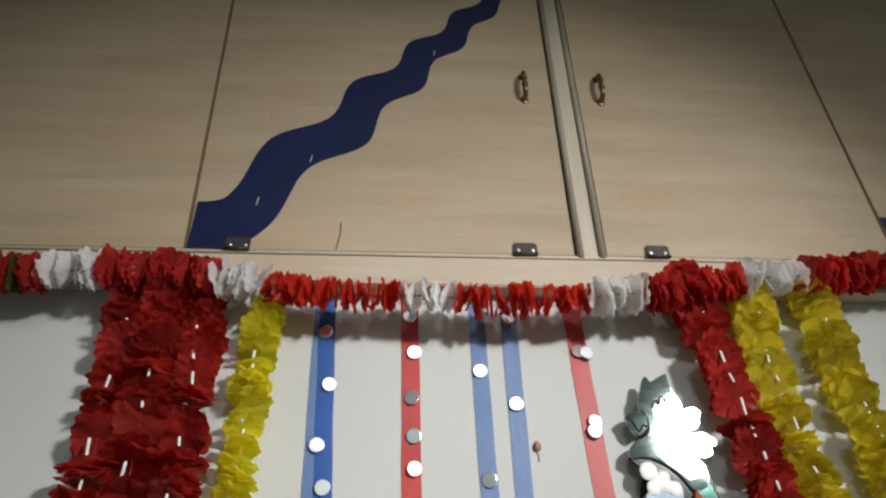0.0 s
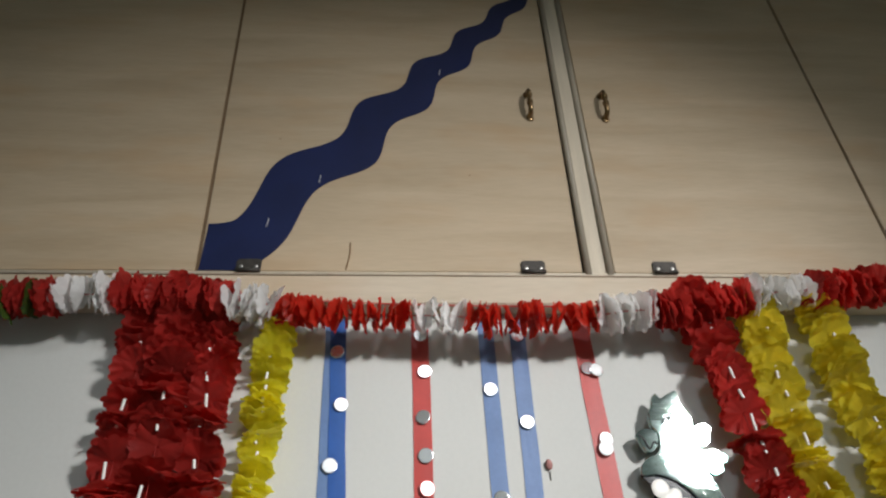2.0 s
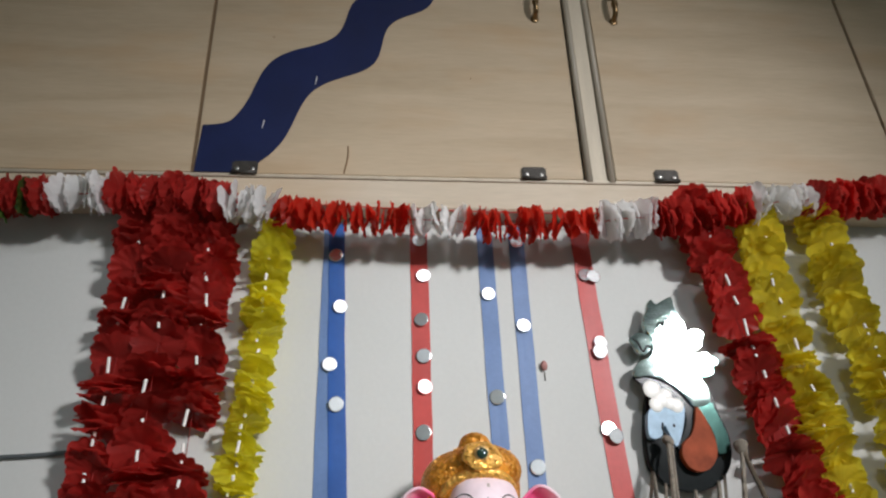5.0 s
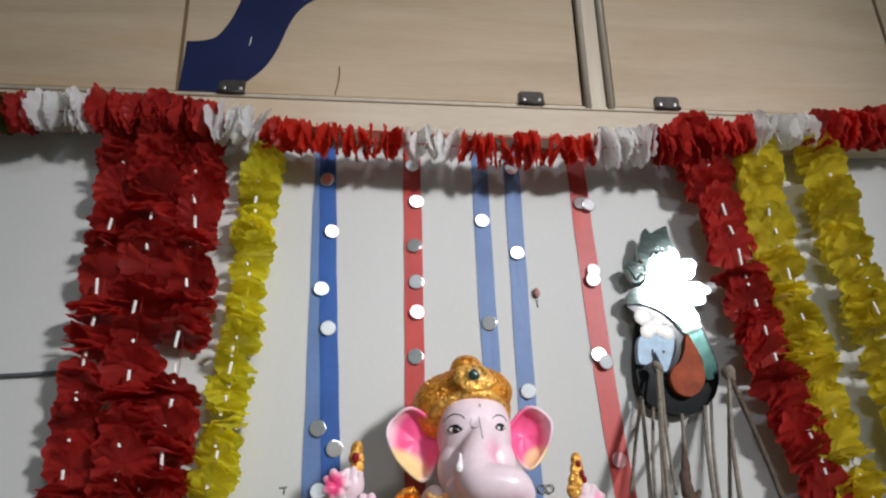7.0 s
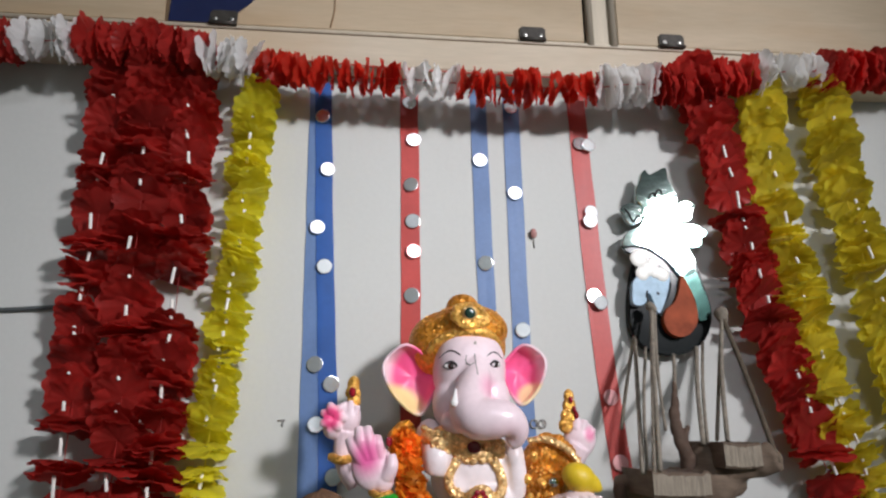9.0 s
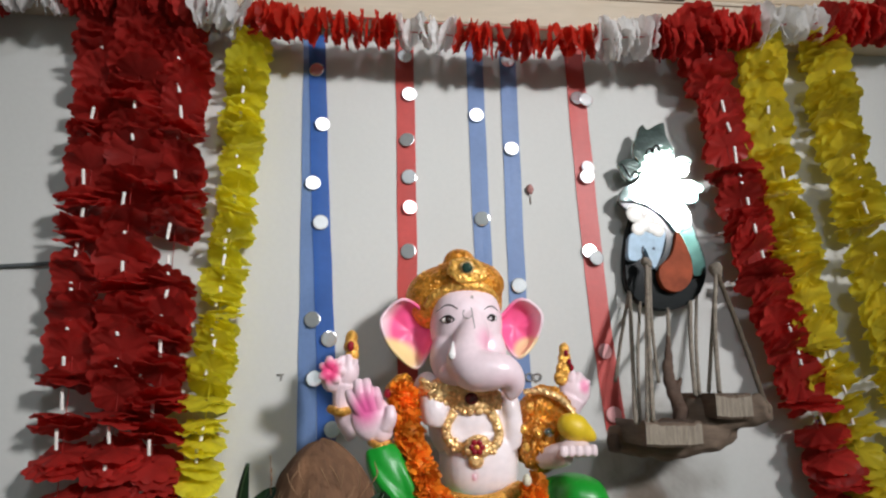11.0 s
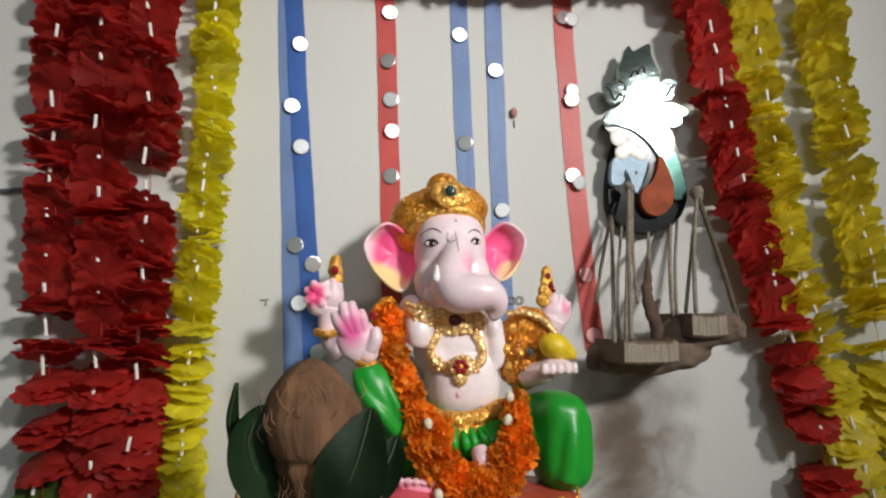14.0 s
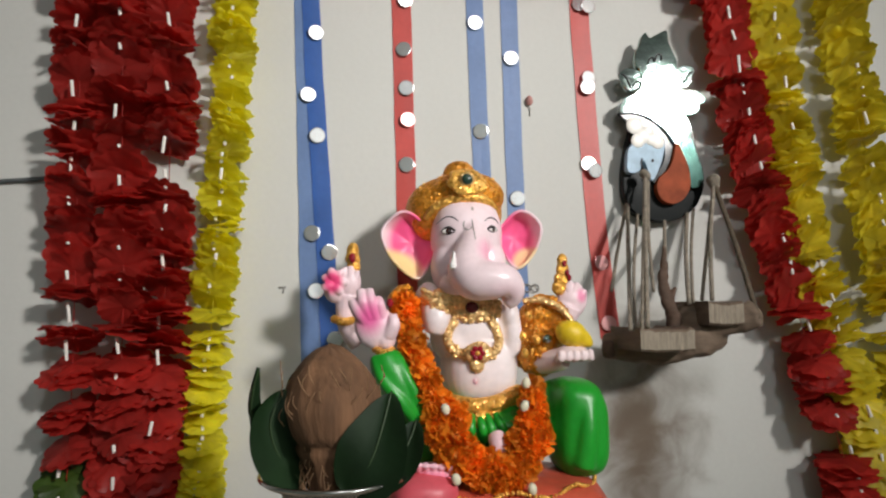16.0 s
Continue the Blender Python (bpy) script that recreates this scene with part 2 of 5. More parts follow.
SKIN = mat("pale_pink_glaze", (0.85, 0.72, 0.735), 0.28, vary=0.05, scale=18, bump=0.03)
BLUSH = mat("blush_pink_glaze", (0.80, 0.45, 0.52), 0.28, vary=0.12, scale=30, bump=0.03)
PINK = mat("strong_pink_paint", (0.86, 0.14, 0.28), 0.35, vary=0.15, scale=30, bump=0.03)
GOLD = glitter("gold_glitter", (0.80, 0.42, 0.08), 420, 0.38)
DARK_GOLD = glitter("orange_gold_glitter", (0.62, 0.25, 0.025), 330, 0.5, 0.6)
PALE_GOLD = glitter("pale_gold_glitter", (0.80, 0.52, 0.22), 420, 0.36, 0.9)
CUSHION = mat("pink_red_paint", (0.66, 0.10, 0.13), 0.4, vary=0.12, scale=30, bump=0.05)
GREEN = mat("glossy_green_paint", (0.012, 0.31, 0.024), 0.36, vary=0.15, scale=16, bump=0.03)
EYE_WHITE = mat("eye_white", (0.85, 0.83, 0.8), 0.25, vary=0.02)
INK = mat("black_paint", (0.012, 0.01, 0.01), 0.35)
GEM_RED = mat("red_stone", (0.28, 0.01, 0.02), 0.1, vary=0.2)
GEM_DARK = mat("dark_green_stone", (0.02, 0.05, 0.035), 0.08, vary=0.2)
LADDU = mat("yellow_sweet", (0.72, 0.50, 0.015), 0.45, vary=0.12, scale=60)
BASE_RED = mat("red_base_paint", (0.55, 0.09, 0.05), 0.4, vary=0.2, scale=30, bump=0.1)

MARIGOLD = mat("orange_marigold", (0.90, 0.29, 0.012), 0.6, vary=0.22, scale=60, each=0.25, through_light=0.45)
BUD = mat("white_bud", (0.72, 0.68, 0.5), 0.5, vary=0.1)
HUSK = mat("coconut_husk", (0.165, 0.082, 0.040), 0.9, vary=0.35, scale=40, stretch=(1, 1, 0.18), fine=0.25, bump=0.8, bump_scale=190)
LEAF = mat("dark_green_leaf", (0.008, 0.024, 0.007), 0.6, vary=0.3, scale=30, each=0.2, bump=0.15, bump_scale=120)
VEIN = mat("pale_leaf_vein", (0.03, 0.06, 0.018), 0.5, vary=0.1)
for m, level in ((LEAF, 0.22), (ORANGE_REFLECTION, 0.15), (BLACK_GLOSS, 0.2)):
    m.node_tree.nodes["Principled BSDF"].inputs["Specular IOR Level"].default_value = level
STEEL = mat("pot_steel", (0.55, 0.54, 0.52), 0.2, 1.0, vary=0.1)
CLOTH = mat("table_cloth", (0.35, 0.30, 0.24), 0.9, vary=0.15, scale=10)
CABLE = mat("grey_cable", (0.09, 0.10, 0.10), 0.5)
MARK = mat("grey_beige_mark", (0.45, 0.38, 0.34), 0.5)
PENCIL = mat("pencil_grey", (0.25, 0.24, 0.22), 0.8)
PLASTER_PINK = mat("wall_plug_pink", (0.36, 0.17, 0.15), 0.7, vary=0.3, scale=200)


def blended_paint(name, base, tint, centre, radii, inner=0.2, outer=1.0, rough=0.28, second=None):
    """Glossy paint that turns from tint at the centre to base further out; second: (colour, centre, radii) of another airbrushed area."""
    m = mat(name, base, rough, vary=0.05, scale=25, bump=0.03)
    n, l = m.node_tree.nodes, m.node_tree.links
    p = n["Principled BSDF"]
    last = p.inputs["Base Color"].links[0].from_socket
    for col, c, r in [(tint, centre, radii)] + ([second] if second else []):
        tc, sub, div, ln, mr, mx = (n.new("ShaderNodeTexCoord"), n.new("ShaderNodeVectorMath"), n.new("ShaderNodeVectorMath"), n.new("ShaderNodeVectorMath"),
                                    n.new("ShaderNodeMapRange"), n.new("ShaderNodeMix"))
        sub.operation, div.operation, ln.operation = "SUBTRACT", "DIVIDE", "LENGTH"
        sub.inputs[1].default_value, div.inputs[1].default_value = c, r
        l.new(tc.outputs["Object"], sub.inputs[0]), l.new(sub.outputs[0], div.inputs[0]), l.new(div.outputs[0], ln.inputs[0])
        mr.interpolation_type = "SMOOTHSTEP"
        mr.inputs[1].default_value, mr.inputs[2].default_value, mr.inputs[3].default_value, mr.inputs[4].default_value = inner, outer, 1.0, 0.0
        l.new(ln.outputs["Value"], mr.inputs[0])
        mx.data_type = "RGBA"
        l.new(mr.outputs[0], mx.inputs[0]), l.new(last, mx.inputs[6])
        mx.inputs[7].default_value = (*col, 1)
        last = mx.outputs[2]
    l.new(last, p.inputs["Base Color"])
    return m


PALE = (0.84, 0.655, 0.69)
FACE = blended_paint("face_glaze", (0.86, 0.69, 0.72), (0.86, 0.40, 0.54), (-0.0246, -0.19, 1.5258), (0.017, 0.06, 0.020), 0.0, 1.2, 0.28, ((0.84, 0.58, 0.64), (-0.0115, -0.21, 1.4777), (0.030, 0.05, 0.016)))
BODY = blended_paint("body_glaze", (0.89, 0.79, 0.79), (0.84, 0.58, 0.62), (-0.0384, -0.2, 1.3746), (0.008, 0.02, 0.010), 0.0, 1.0)
OPEN_PALM = blended_paint("palm_paint", (0.86, 0.66, 0.70), (0.87, 0.13, 0.38), (-0.1611, -0.205, 1.4530), (0.0235, 0.03, 0.030), 0.25, 1.1, 0.35)
LOTUS_HAND = blended_paint("lotus_hand_paint", PALE, (0.86, 0.08, 0.24), (-0.2073, -0.135, 1.4933), (0.015, 0.03, 0.018), 0.5, 1.15, 0.35)
FAR_HAND = blended_paint("far_hand_paint", PALE, (0.84, 0.28, 0.44), (0.1194, -0.112, 1.4744), (0.010, 0.02, 0.012), 0.3, 1.1, 0.35)
FOOT_PAINT = blended_paint("foot_paint", (0.86, 0.60, 0.64), (0.85, 0.30, 0.42), (-0.0202, -0.25, 1.2976), (0.012, 0.02, 0.008), 0.2, 1.2, 0.35)
TOE_PAINT = blended_paint("toe_paint", (0.86, 0.50, 0.58), (0.86, 0.10, 0.26), (-0.0941, -0.24, 1.2814), (0.030, 0.05, 0.011), 0.3, 1.1, 0.35)
FAINT_PINK = blended_paint("faint_pink_paint", (0.80, 0.64, 0.64), (0.80, 0.45, 0.48), (0.0721, -0.21, 1.3947), (0.02, 0.03, 0.006), 0.2, 1.2, 0.3)
EAR_W = blended_paint("west_ear_paint", (0.86, 0.66, 0.70), (0.88, 0.10, 0.28), (-0.1045, -0.13, 1.5447), (0.034, 0.08, 0.042), 0.72, 1.18, 0.4, ((0.88, 0.66, 0.30), (-0.1364, -0.14, 1.5084), (0.040, 0.08, 0.026)))
EAR_E = blended_paint("east_ear_paint", (0.86, 0.66, 0.70), (0.88, 0.12, 0.30), (0.0238, -0.13, 1.5493), (0.028, 0.08, 0.036), 0.72, 1.18, 0.4, ((0.88, 0.66, 0.36), (0.0437, -0.14, 1.5172), (0.022, 0.08, 0.020)))
IRIS = mat("brown_eye_paint", (0.045, 0.016, 0.012), 0.25, vary=0.1)
GEM_DARK_RED = mat("dark_red_stone", (0.10, 0.008, 0.012), 0.12, vary=0.2)
HUSK_LIGHT = mat("pale_coir_fibre", (0.30, 0.17, 0.085), 0.85, vary=0.3, scale=60)
JUTE_DARK = mat("dark_jute_rope", (0.10, 0.075, 0.05), 0.9, vary=0.3, scale=160, bump=0.8, bump_scale=500)


# ---- mesh building ----
from mathutils.bvhtree import BVHTree
from mathutils.geometry import tessellate_polygon


class Shape:
    """Collects faces of one mesh, each with a material."""

    def __init__(self):
        self.v, self.f, self.m, self.mats, self.sharp = [], [], [], [], []

    def slot(self, material):
        if material not in self.mats:
            self.mats.append(material)
        return self.mats.index(material)

    def add(self, verts, faces, material, sharp=False):
        o, s = len(self.v), self.slot(material)
        self.v += [tuple(p) for p in verts]
        for q in faces:
            self.f.append(tuple(i + o for i in q))
            self.m.append(s)
            self.sharp.append(sharp)
        return self

    def box(self, lo, hi, material, bevel=0.0):
        bm = bmesh.new()
        bmesh.ops.create_cube(bm, size=1)
        for q in bm.verts:
            q.co = Vector([lo[i] + (hi[i] - lo[i]) * (q.co[i] + 0.5) for i in range(3)])
        if bevel:
            bmesh.ops.bevel(bm, geom=bm.edges[:], offset=bevel, segments=2, affect="EDGES")
        bm.verts.index_update()
        self.add([q.co for q in bm.verts], [[q.index for q in f.verts] for f in bm.faces], material, True)
        bm.free()
        return self

    def grid(self, pts, material, around=False, sharp=False):
        """pts: rows of points; around closes each row."""
        rows, cols = len(pts), len(pts[0])
        faces = []
        for i in range(rows - 1):
            for j in range(cols if around else cols - 1):
                k = (j + 1) % cols
                faces.append((i * cols + j, i * cols + k, (i + 1) * cols + k, (i + 1) * cols + j))
        return self.add([p for r in pts for p in r], faces, material, sharp)

    def blob(self, c, r, material, turn=(0, 0, 0), e=1.0, nu=20, nv=12, wob=0.0):
        """An ellipsoid; e under 1 makes it boxier."""
        rot = Euler([radians(a) for a in turn]).to_matrix()
        rows = []
        for i in range(nv + 1):
            a = -math.pi / 2 + math.pi * i / nv
            row = []
            for j in range(nu):
                b = 2 * math.pi * j / nu
                w = lambda t: math.copysign(abs(t) ** e, t)
                p = Vector((r[0] * w(math.cos(a)) * w(math.cos(b)), r[1] * w(math.cos(a)) * w(math.sin(b)), r[2] * w(math.sin(a))))
                if wob:
                    p *= 1 + wob * noise.noise(p * 60 + Vector(c) * 31)
                row.append(Vector(c) + rot @ p)
            rows.append(row)
        return self.grid(rows, material, True)

    def tube(self, path, radii, material, n=10, flat=1.0, caps=True):
        """A tube along smoothed points; flat squeezes it along y."""
        path, radii = smooth(path, radii)
        rows = []
        for i, p in enumerate(path):
            d = (path[min(i + 1, len(path) - 1)] - path[max(i - 1, 0)]).normalized()
            side = d.cross(Vector((0, 1, 0)))
            if side.length < 1e-4:
                side = Vector((1, 0, 0))
            side.normalize()
            up = side.cross(d)
            rows.append([p + radii[i] * (math.cos(2 * math.pi * k / n) * side + flat * math.sin(2 * math.pi * k / n) * up) for k in range(n)])
        if caps:
            rows = [[path[0]] * n] + rows + [[path[-1]] * n]
        return self.grid(rows, material, True)

    def mesh(self, name):
        me = bpy.data.meshes.new(name)
        me.from_pydata(self.v, [], self.f)
        for m in self.mats:
            me.materials.append(m)
        for p, s, k in zip(me.polygons, self.m, self.sharp):
            p.material_index, p.use_smooth = s, not k
        bm = bmesh.new()
        bm.from_mesh(me)
        bmesh.ops.remove_doubles(bm, verts=bm.verts, dist=1e-6)
        bmesh.ops.recalc_face_normals(bm, faces=bm.faces)
        bm.to_mesh(me)
        bm.free()
        return me


def fuse(source, target, material, voxel=0.0022, rounds=6):
    """Melts the closed shapes of source into one smooth skin and adds it to target."""
    ob = new("fused", source.mesh("fused"))
    mod = ob.modifiers.new("remesh", "REMESH")
    mod.mode, mod.voxel_size = "VOXEL", voxel
    me = bpy.data.meshes.new_from_object(ob.evaluated_get(bpy.context.evaluated_depsgraph_get()))
    bm = bmesh.new()
    bm.from_mesh(me)
    for _ in range(rounds):
        bmesh.ops.smooth_vert(bm, verts=bm.verts, factor=0.5, use_axis_x=True, use_axis_y=True, use_axis_z=True)
    bm.verts.index_update()
    target.add([q.co.copy() for q in bm.verts], [[q.index for q in f.verts] for f in bm.faces], material)
    tree = BVHTree.FromBMesh(bm)
    bm.free()
    bpy.data.objects.remove(ob)
    return tree


def on(tree, xz, out=0.0):
    """The point on the front of a fused skin at x and z, moved outward a little."""
    hit = tree.ray_cast(Vector((xz[0], -1.0, xz[1])), Vector((0, 1, 0)))[0]
    if hit is None:
        hit = tree.find_nearest(Vector((xz[0], -0.2, xz[1])))[0]
    return hit - Vector((0, out, 0))


def smooth(path, radii, k=5):
    """Catmull-Rom between the points."""
    P = [Vector(p) for p in path]
    if not isinstance(radii, (list, tuple)):
        radii = [radii] * len(P)
    if len(P) == 2:
        return P, list(radii)
    out, rad = [], []
    for i in range(len(P) - 1):
        a, b, c, d = P[max(i - 1, 0)], P[i], P[i + 1], P[min(i + 2, len(P) - 1)]
        for j in range(k):
            t = j / k
            out.append(0.5 * (2 * b + (c - a) * t + (2 * a - 5 * b + 4 * c - d) * t * t + (3 * b - a - 3 * c + d) * t ** 3))
            rad.append(radii[i] + (radii[i + 1] - radii[i]) * t)
    return out + [P[-1]], rad + [radii[-1]]


def part(name, shape, parent=None, label=""):
    ob = new(name, shape if isinstance(shape, bpy.types.Mesh) else shape.mesh(name))
    ob.parent = parent
    return tagged(ob, label)


def thing(name, label, category, group="", kind="", at=(0, 0, 0)):
    ob = new(name)
    ob.empty_display_size = 0.02
    ob.location = at
    return tagged(ob, label, category, group, kind)


def single(name, shape, label, category, group="", kind=""):
    return tagged(new(name, shape.mesh(name)), label, category, group, kind)


def plate(shape, outline, y0, y1, material, edge=None, k=6):
    """A flat piece with a smooth closed outline of (x, z), between two depths, with a slightly rounded front rim."""
    n = len(outline)
    pts = []
    for i in range(n):
        a, b, c, d = (Vector(outline[(i + o) % n]) for o in (-1, 0, 1, 2))
        for j in range(k):
            t = j / k
            pts.append(0.5 * (2 * b + (c - a) * t + (2 * a - 5 * b + 4 * c - d) * t * t + (3 * b - a - 3 * c + d) * t ** 3))
    tris = tessellate_polygon([[Vector((p.x, p.y, 0)) for p in pts]])
    shape.add([(p.x, y0, p.y) for p in pts], tris, material, True)
    shape.grid([[(p.x, y0, p.y) for p in pts], [(p.x, y1, p.y) for p in pts]], edge or material, True)
    return shape


# ---- the room ----
def slab(name, lo, hi, material, label, category="wall"):
    return single(name, Shape().box(lo, hi, material), label, category, kind="structure")


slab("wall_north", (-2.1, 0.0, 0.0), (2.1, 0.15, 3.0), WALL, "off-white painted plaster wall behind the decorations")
slab("wall_south", (-2.1, -3.35, 0.0), (2.1, -3.2, 3.0), ROOM_PAINT, "plain painted wall opposite the shrine")
slab("wall_west", (-2.25, -3.35, 0.0), (-2.1, 0.15, 3.0), ROOM_PAINT, "plain painted side wall of the room")
slab("wall_east", (2.1, -3.35, 0.0), (2.25, 0.15, 3.0), ROOM_PAINT, "plain painted side wall of the room")
slab("floor", (-2.25, -3.35, -0.1), (2.25, 0.15, 0.0), FLOOR, "beige tiled floor of the room", "floor")
slab("ceiling", (-2.25, -3.35, 3.0), (2.25, 0.15, 3.1), CEILING, "white painted ceiling of the room", "ceiling")

# lamp fittings
spot = thing("wall_lamp", "round white lamp on a wall arm", "lamp", at=LAMP_AT)
aim = look((0, 0, 0), Vector(AIM) - Vector(LAMP_AT)).to_3x3()
rows = []
for r, d in ((0.0, 0.09), (0.08, 0.09), (0.17, 0.05), (0.2, 0.02), (0.2, -0.012), (0.192, -0.012), (0.186, 0.015), (0.0, 0.02)):
    rows.append([aim @ Vector((r * math.cos(a), r * math.sin(a), d)) for a in [2 * math.pi * i / 28 for i in range(28)]])
part("housing", Shape().grid(rows, WHITE, True), spot)
wall_end = Vector((LAMP_AT[0], -3.2, 2.6)) - Vector(LAMP_AT)
part("arm", Shape().tube([aim @ Vector((0, 0, 0.09)), wall_end * 0.6 + Vector((0, 0, 0.12)), wall_end], 0.012, STEEL), spot)

# ceiling fitting made up to hold the added fill light
dome = thing("ceiling_lamp", "round fitting added on the ceiling around the fill light", "lamp", at=(0.2, -2.3, 3.0))
rows = []
for r, d in ((0.0, -0.03), (0.2, -0.03), (0.24, -0.045), (0.25, -0.07), (0.24, -0.075), (0.215, -0.06), (0.215, -0.035), (0.0, -0.035)):
    rows.append([Vector((r * math.cos(a), r * math.sin(a), d)) for a in [2 * math.pi * i / 32 for i in range(32)]])
part("rim", Shape().grid(rows, STEEL, True), dome)
part("base_plate", Shape().tube([(0, 0, -0.03), (0, 0, 0.0)], 0.16, CEILING, 24), dome)

# ---- the loft cabinet over the wall ----
FRONT, BACK = -0.04, -0.022
loft = thing("loft_cabinet", "pale maple laminate loft cabinet with navy wave inlay", "cabinet", at=(0, 0, 2.02))


def under(name, shape, parent, label=""):
    """A part whose points are given in the room's own axes."""
    ob = part(name, shape, parent, label)
    ob.matrix_parent_inverse = parent.matrix_world.inverted()
    return ob


bpy.context.view_layer.update()
under("carcass", Shape().box((-1.7, BACK, 2.106), (1.7, -0.0005, 2.99), DARK_GAP), loft, "dark inside of the cabinet")
under("ledge", Shape().box((-1.7, FRONT, 2.040), (1.7, -0.001, 2.0975), LEDGE, 0.002), loft, "pale bottom board")
under("bead", Shape().tube([(-1.7, FRONT + 0.003, 2.1005), (1.7, FRONT + 0.003, 2.1005)], 0.0045, STRIP), loft, "thin bottom bead")
# brown strip laid where the bead shades the gap below it
under("seam", Shape().tube([(-1.7, FRONT - 0.0002, 2.0962), (1.7, FRONT - 0.0002, 2.0962)], 0.0011, EDGE, 6), loft, "dark strip drawn for the shaded gap under the bead")
TOP = 2.96


def handle(parent, x):
    """A small oval brass pull with a ringed grip."""
    s = Shape()
    z0, z1 = 2.492, 2.562
    s.tube([(x, FRONT - 0.001, z1), (x, FRONT - 0.018, z1 - 0.006), (x - 0.001, FRONT - 0.023, z1 - 0.022), (x - 0.001, FRONT - 0.023, z0 + 0.022),
            (x, FRONT - 0.018, z0 + 0.006), (x, FRONT - 0.001, z0)], [0.006, 0.0055, 0.005, 0.005, 0.0055, 0.006], BRASS)
    for dz in (0.022, 0.028, 0.042, 0.048):
        s.blob((x - 0.001, FRONT - 0.023, z0 + dz), (0.007, 0.007, 0.0028), BRASS, nu=12, nv=6)
    for z in (z0, z1):
        s.blob((x, FRONT - 0.001, z), (0.009, 0.003, 0.010), BRASS, nu=14, nv=6)
    return under("handle", s, parent, "aged brass pull handle")


def hinge(parent, x, w=0.043):
    s = Shape().box((x - w / 2, FRONT - 0.0045, 2.1035), (x + w / 2, FRONT - 0.0005, 2.1275), HINGE, 0.003)
    s.tube([(x - w / 2, FRONT - 0.005, 2.1035), (x + w / 2, FRONT - 0.005, 2.1035)], 0.0035, HINGE, 8)
    for d in (-0.3, 0.3):
        s.blob((x + d * w, FRONT - 0.0045, 2.111), (0.0042, 0.0016, 0.0042), SCREW, nu=12, nv=6)
    return under("hinge", s, parent, "dark steel hinge with two screws")


def skew(x, z):
    """The joint at the west end leans a little, as the doors were hung."""
    return x - 0.045 * (z - 2.1045) if -0.52 < x < -0.49 else x


def door(x0, x1, hinges=(), pull=None):
    """One cabinet door leaf with brown side edges."""
    s = Shape().box((x0, FRONT, 2.1045), (x1, BACK - 0.001, TOP), WOOD, 0.0012)
    s.v = [(skew(x, z), y, z) for x, y, z in s.v]
    ob = under("door", s, loft)
    for x in hinges:
        hinge(ob, x)
    if pull is not None:
        handle(ob, pull)
    return ob


door(-1.66, -0.5095)
leaf = door(-0.5030, 0.1735, (-0.417, 0.085), 0.116)
door(0.2320, 0.7700, (0.324,), 0.279)
east_leaf = door(0.7755, 1.66)
strip = Shape().box((-0.5092, FRONT + 0.002, 2.1045), (-0.5035, BACK - 0.001, TOP), EDGE)
strip.v = [(skew(x, z), y, z) for x, y, z in strip.v]
under("edge_strip", strip, loft, "brown edge between two doors")

# stile with two grey half-round beads
under("stile", Shape().box((0.1895, FRONT + 0.003, 2.099), (0.2180, BACK - 0.001, TOP), STRIP), loft, "pale stile between the doors")
for x in (0.1842, 0.2243):
    under("bead", Shape().tube([(x, FRONT + 0.002, 2.1), (x, FRONT + 0.004, TOP)], 0.0068, BEAD, 12), loft, "greyish half-round bead")

# navy wave inlays
def wave_inlay(parent, dx, x0, x1):
    """A band with wavy edges that narrows as it climbs across a door; dx: its shift along the cabinet."""
    start, end = Vector((-0.505 + dx, 2.155)), Vector((0.075 + dx, 2.85))
    ax = (end - start).normalized()
    nor = Vector((-ax.y, ax.x))
    bm = bmesh.new()
    last = None
    for i in range(161):
        s = -0.09 + 1.086 * i / 160
        ph = 2 * math.pi * (2.3 * s + 3.1 * max(s, 0) * s - 0.693)
        amp = 0.027 * (1 - 0.72 * max(s, 0))
        hi = 0.027 - 0.009 * s + amp * math.cos(ph) + 0.07 * max(0.0, (0.08 - s) / 0.08) ** 1.5
        lo = -0.081 + 0.09 * max(s - 0.35, 0) + 0.9 * amp * math.cos(ph + 0.65 * max(s - 0.1, 0))
        row = []
        for k in range(5):
            p = start + ax * s + nor * (lo + (hi - lo) * k / 4)
            row.append(bm.verts.new((p.x, FRONT - 0.0014, p.y)))
        if last:
            for k in range(4):
                bm.faces.new((last[k], last[k + 1], row[k + 1], row[k]))
        last = row
    for co, no in (((x0, 0, 0), (-1, 0, 0)), ((0, 0, 2.105), (0, 0, -1)), ((0, 0, TOP - 0.001), (0, 0, 1)), ((x1, 0, 0), (1, 0, 0))):
        bmesh.ops.bisect_plane(bm, geom=bm.verts[:] + bm.edges[:] + bm.faces[:], plane_co=co, plane_no=no, clear_outer=True)
    ext = bmesh.ops.extrude_face_region(bm, geom=bm.faces[:])
    bmesh.ops.translate(bm, vec=(0, 0.0012, 0), verts=[q for q in ext["geom"] if isinstance(q, bmesh.types.BMVert)])
    bmesh.ops.recalc_face_normals(bm, faces=bm.faces)
    me = bpy.data.meshes.new("wave_inlay")
    bm.to_mesh(me)
    bm.free()
    me.materials.append(NAVY)
    return under("wave_inlay", me, parent, "navy blue wavy laminate band")


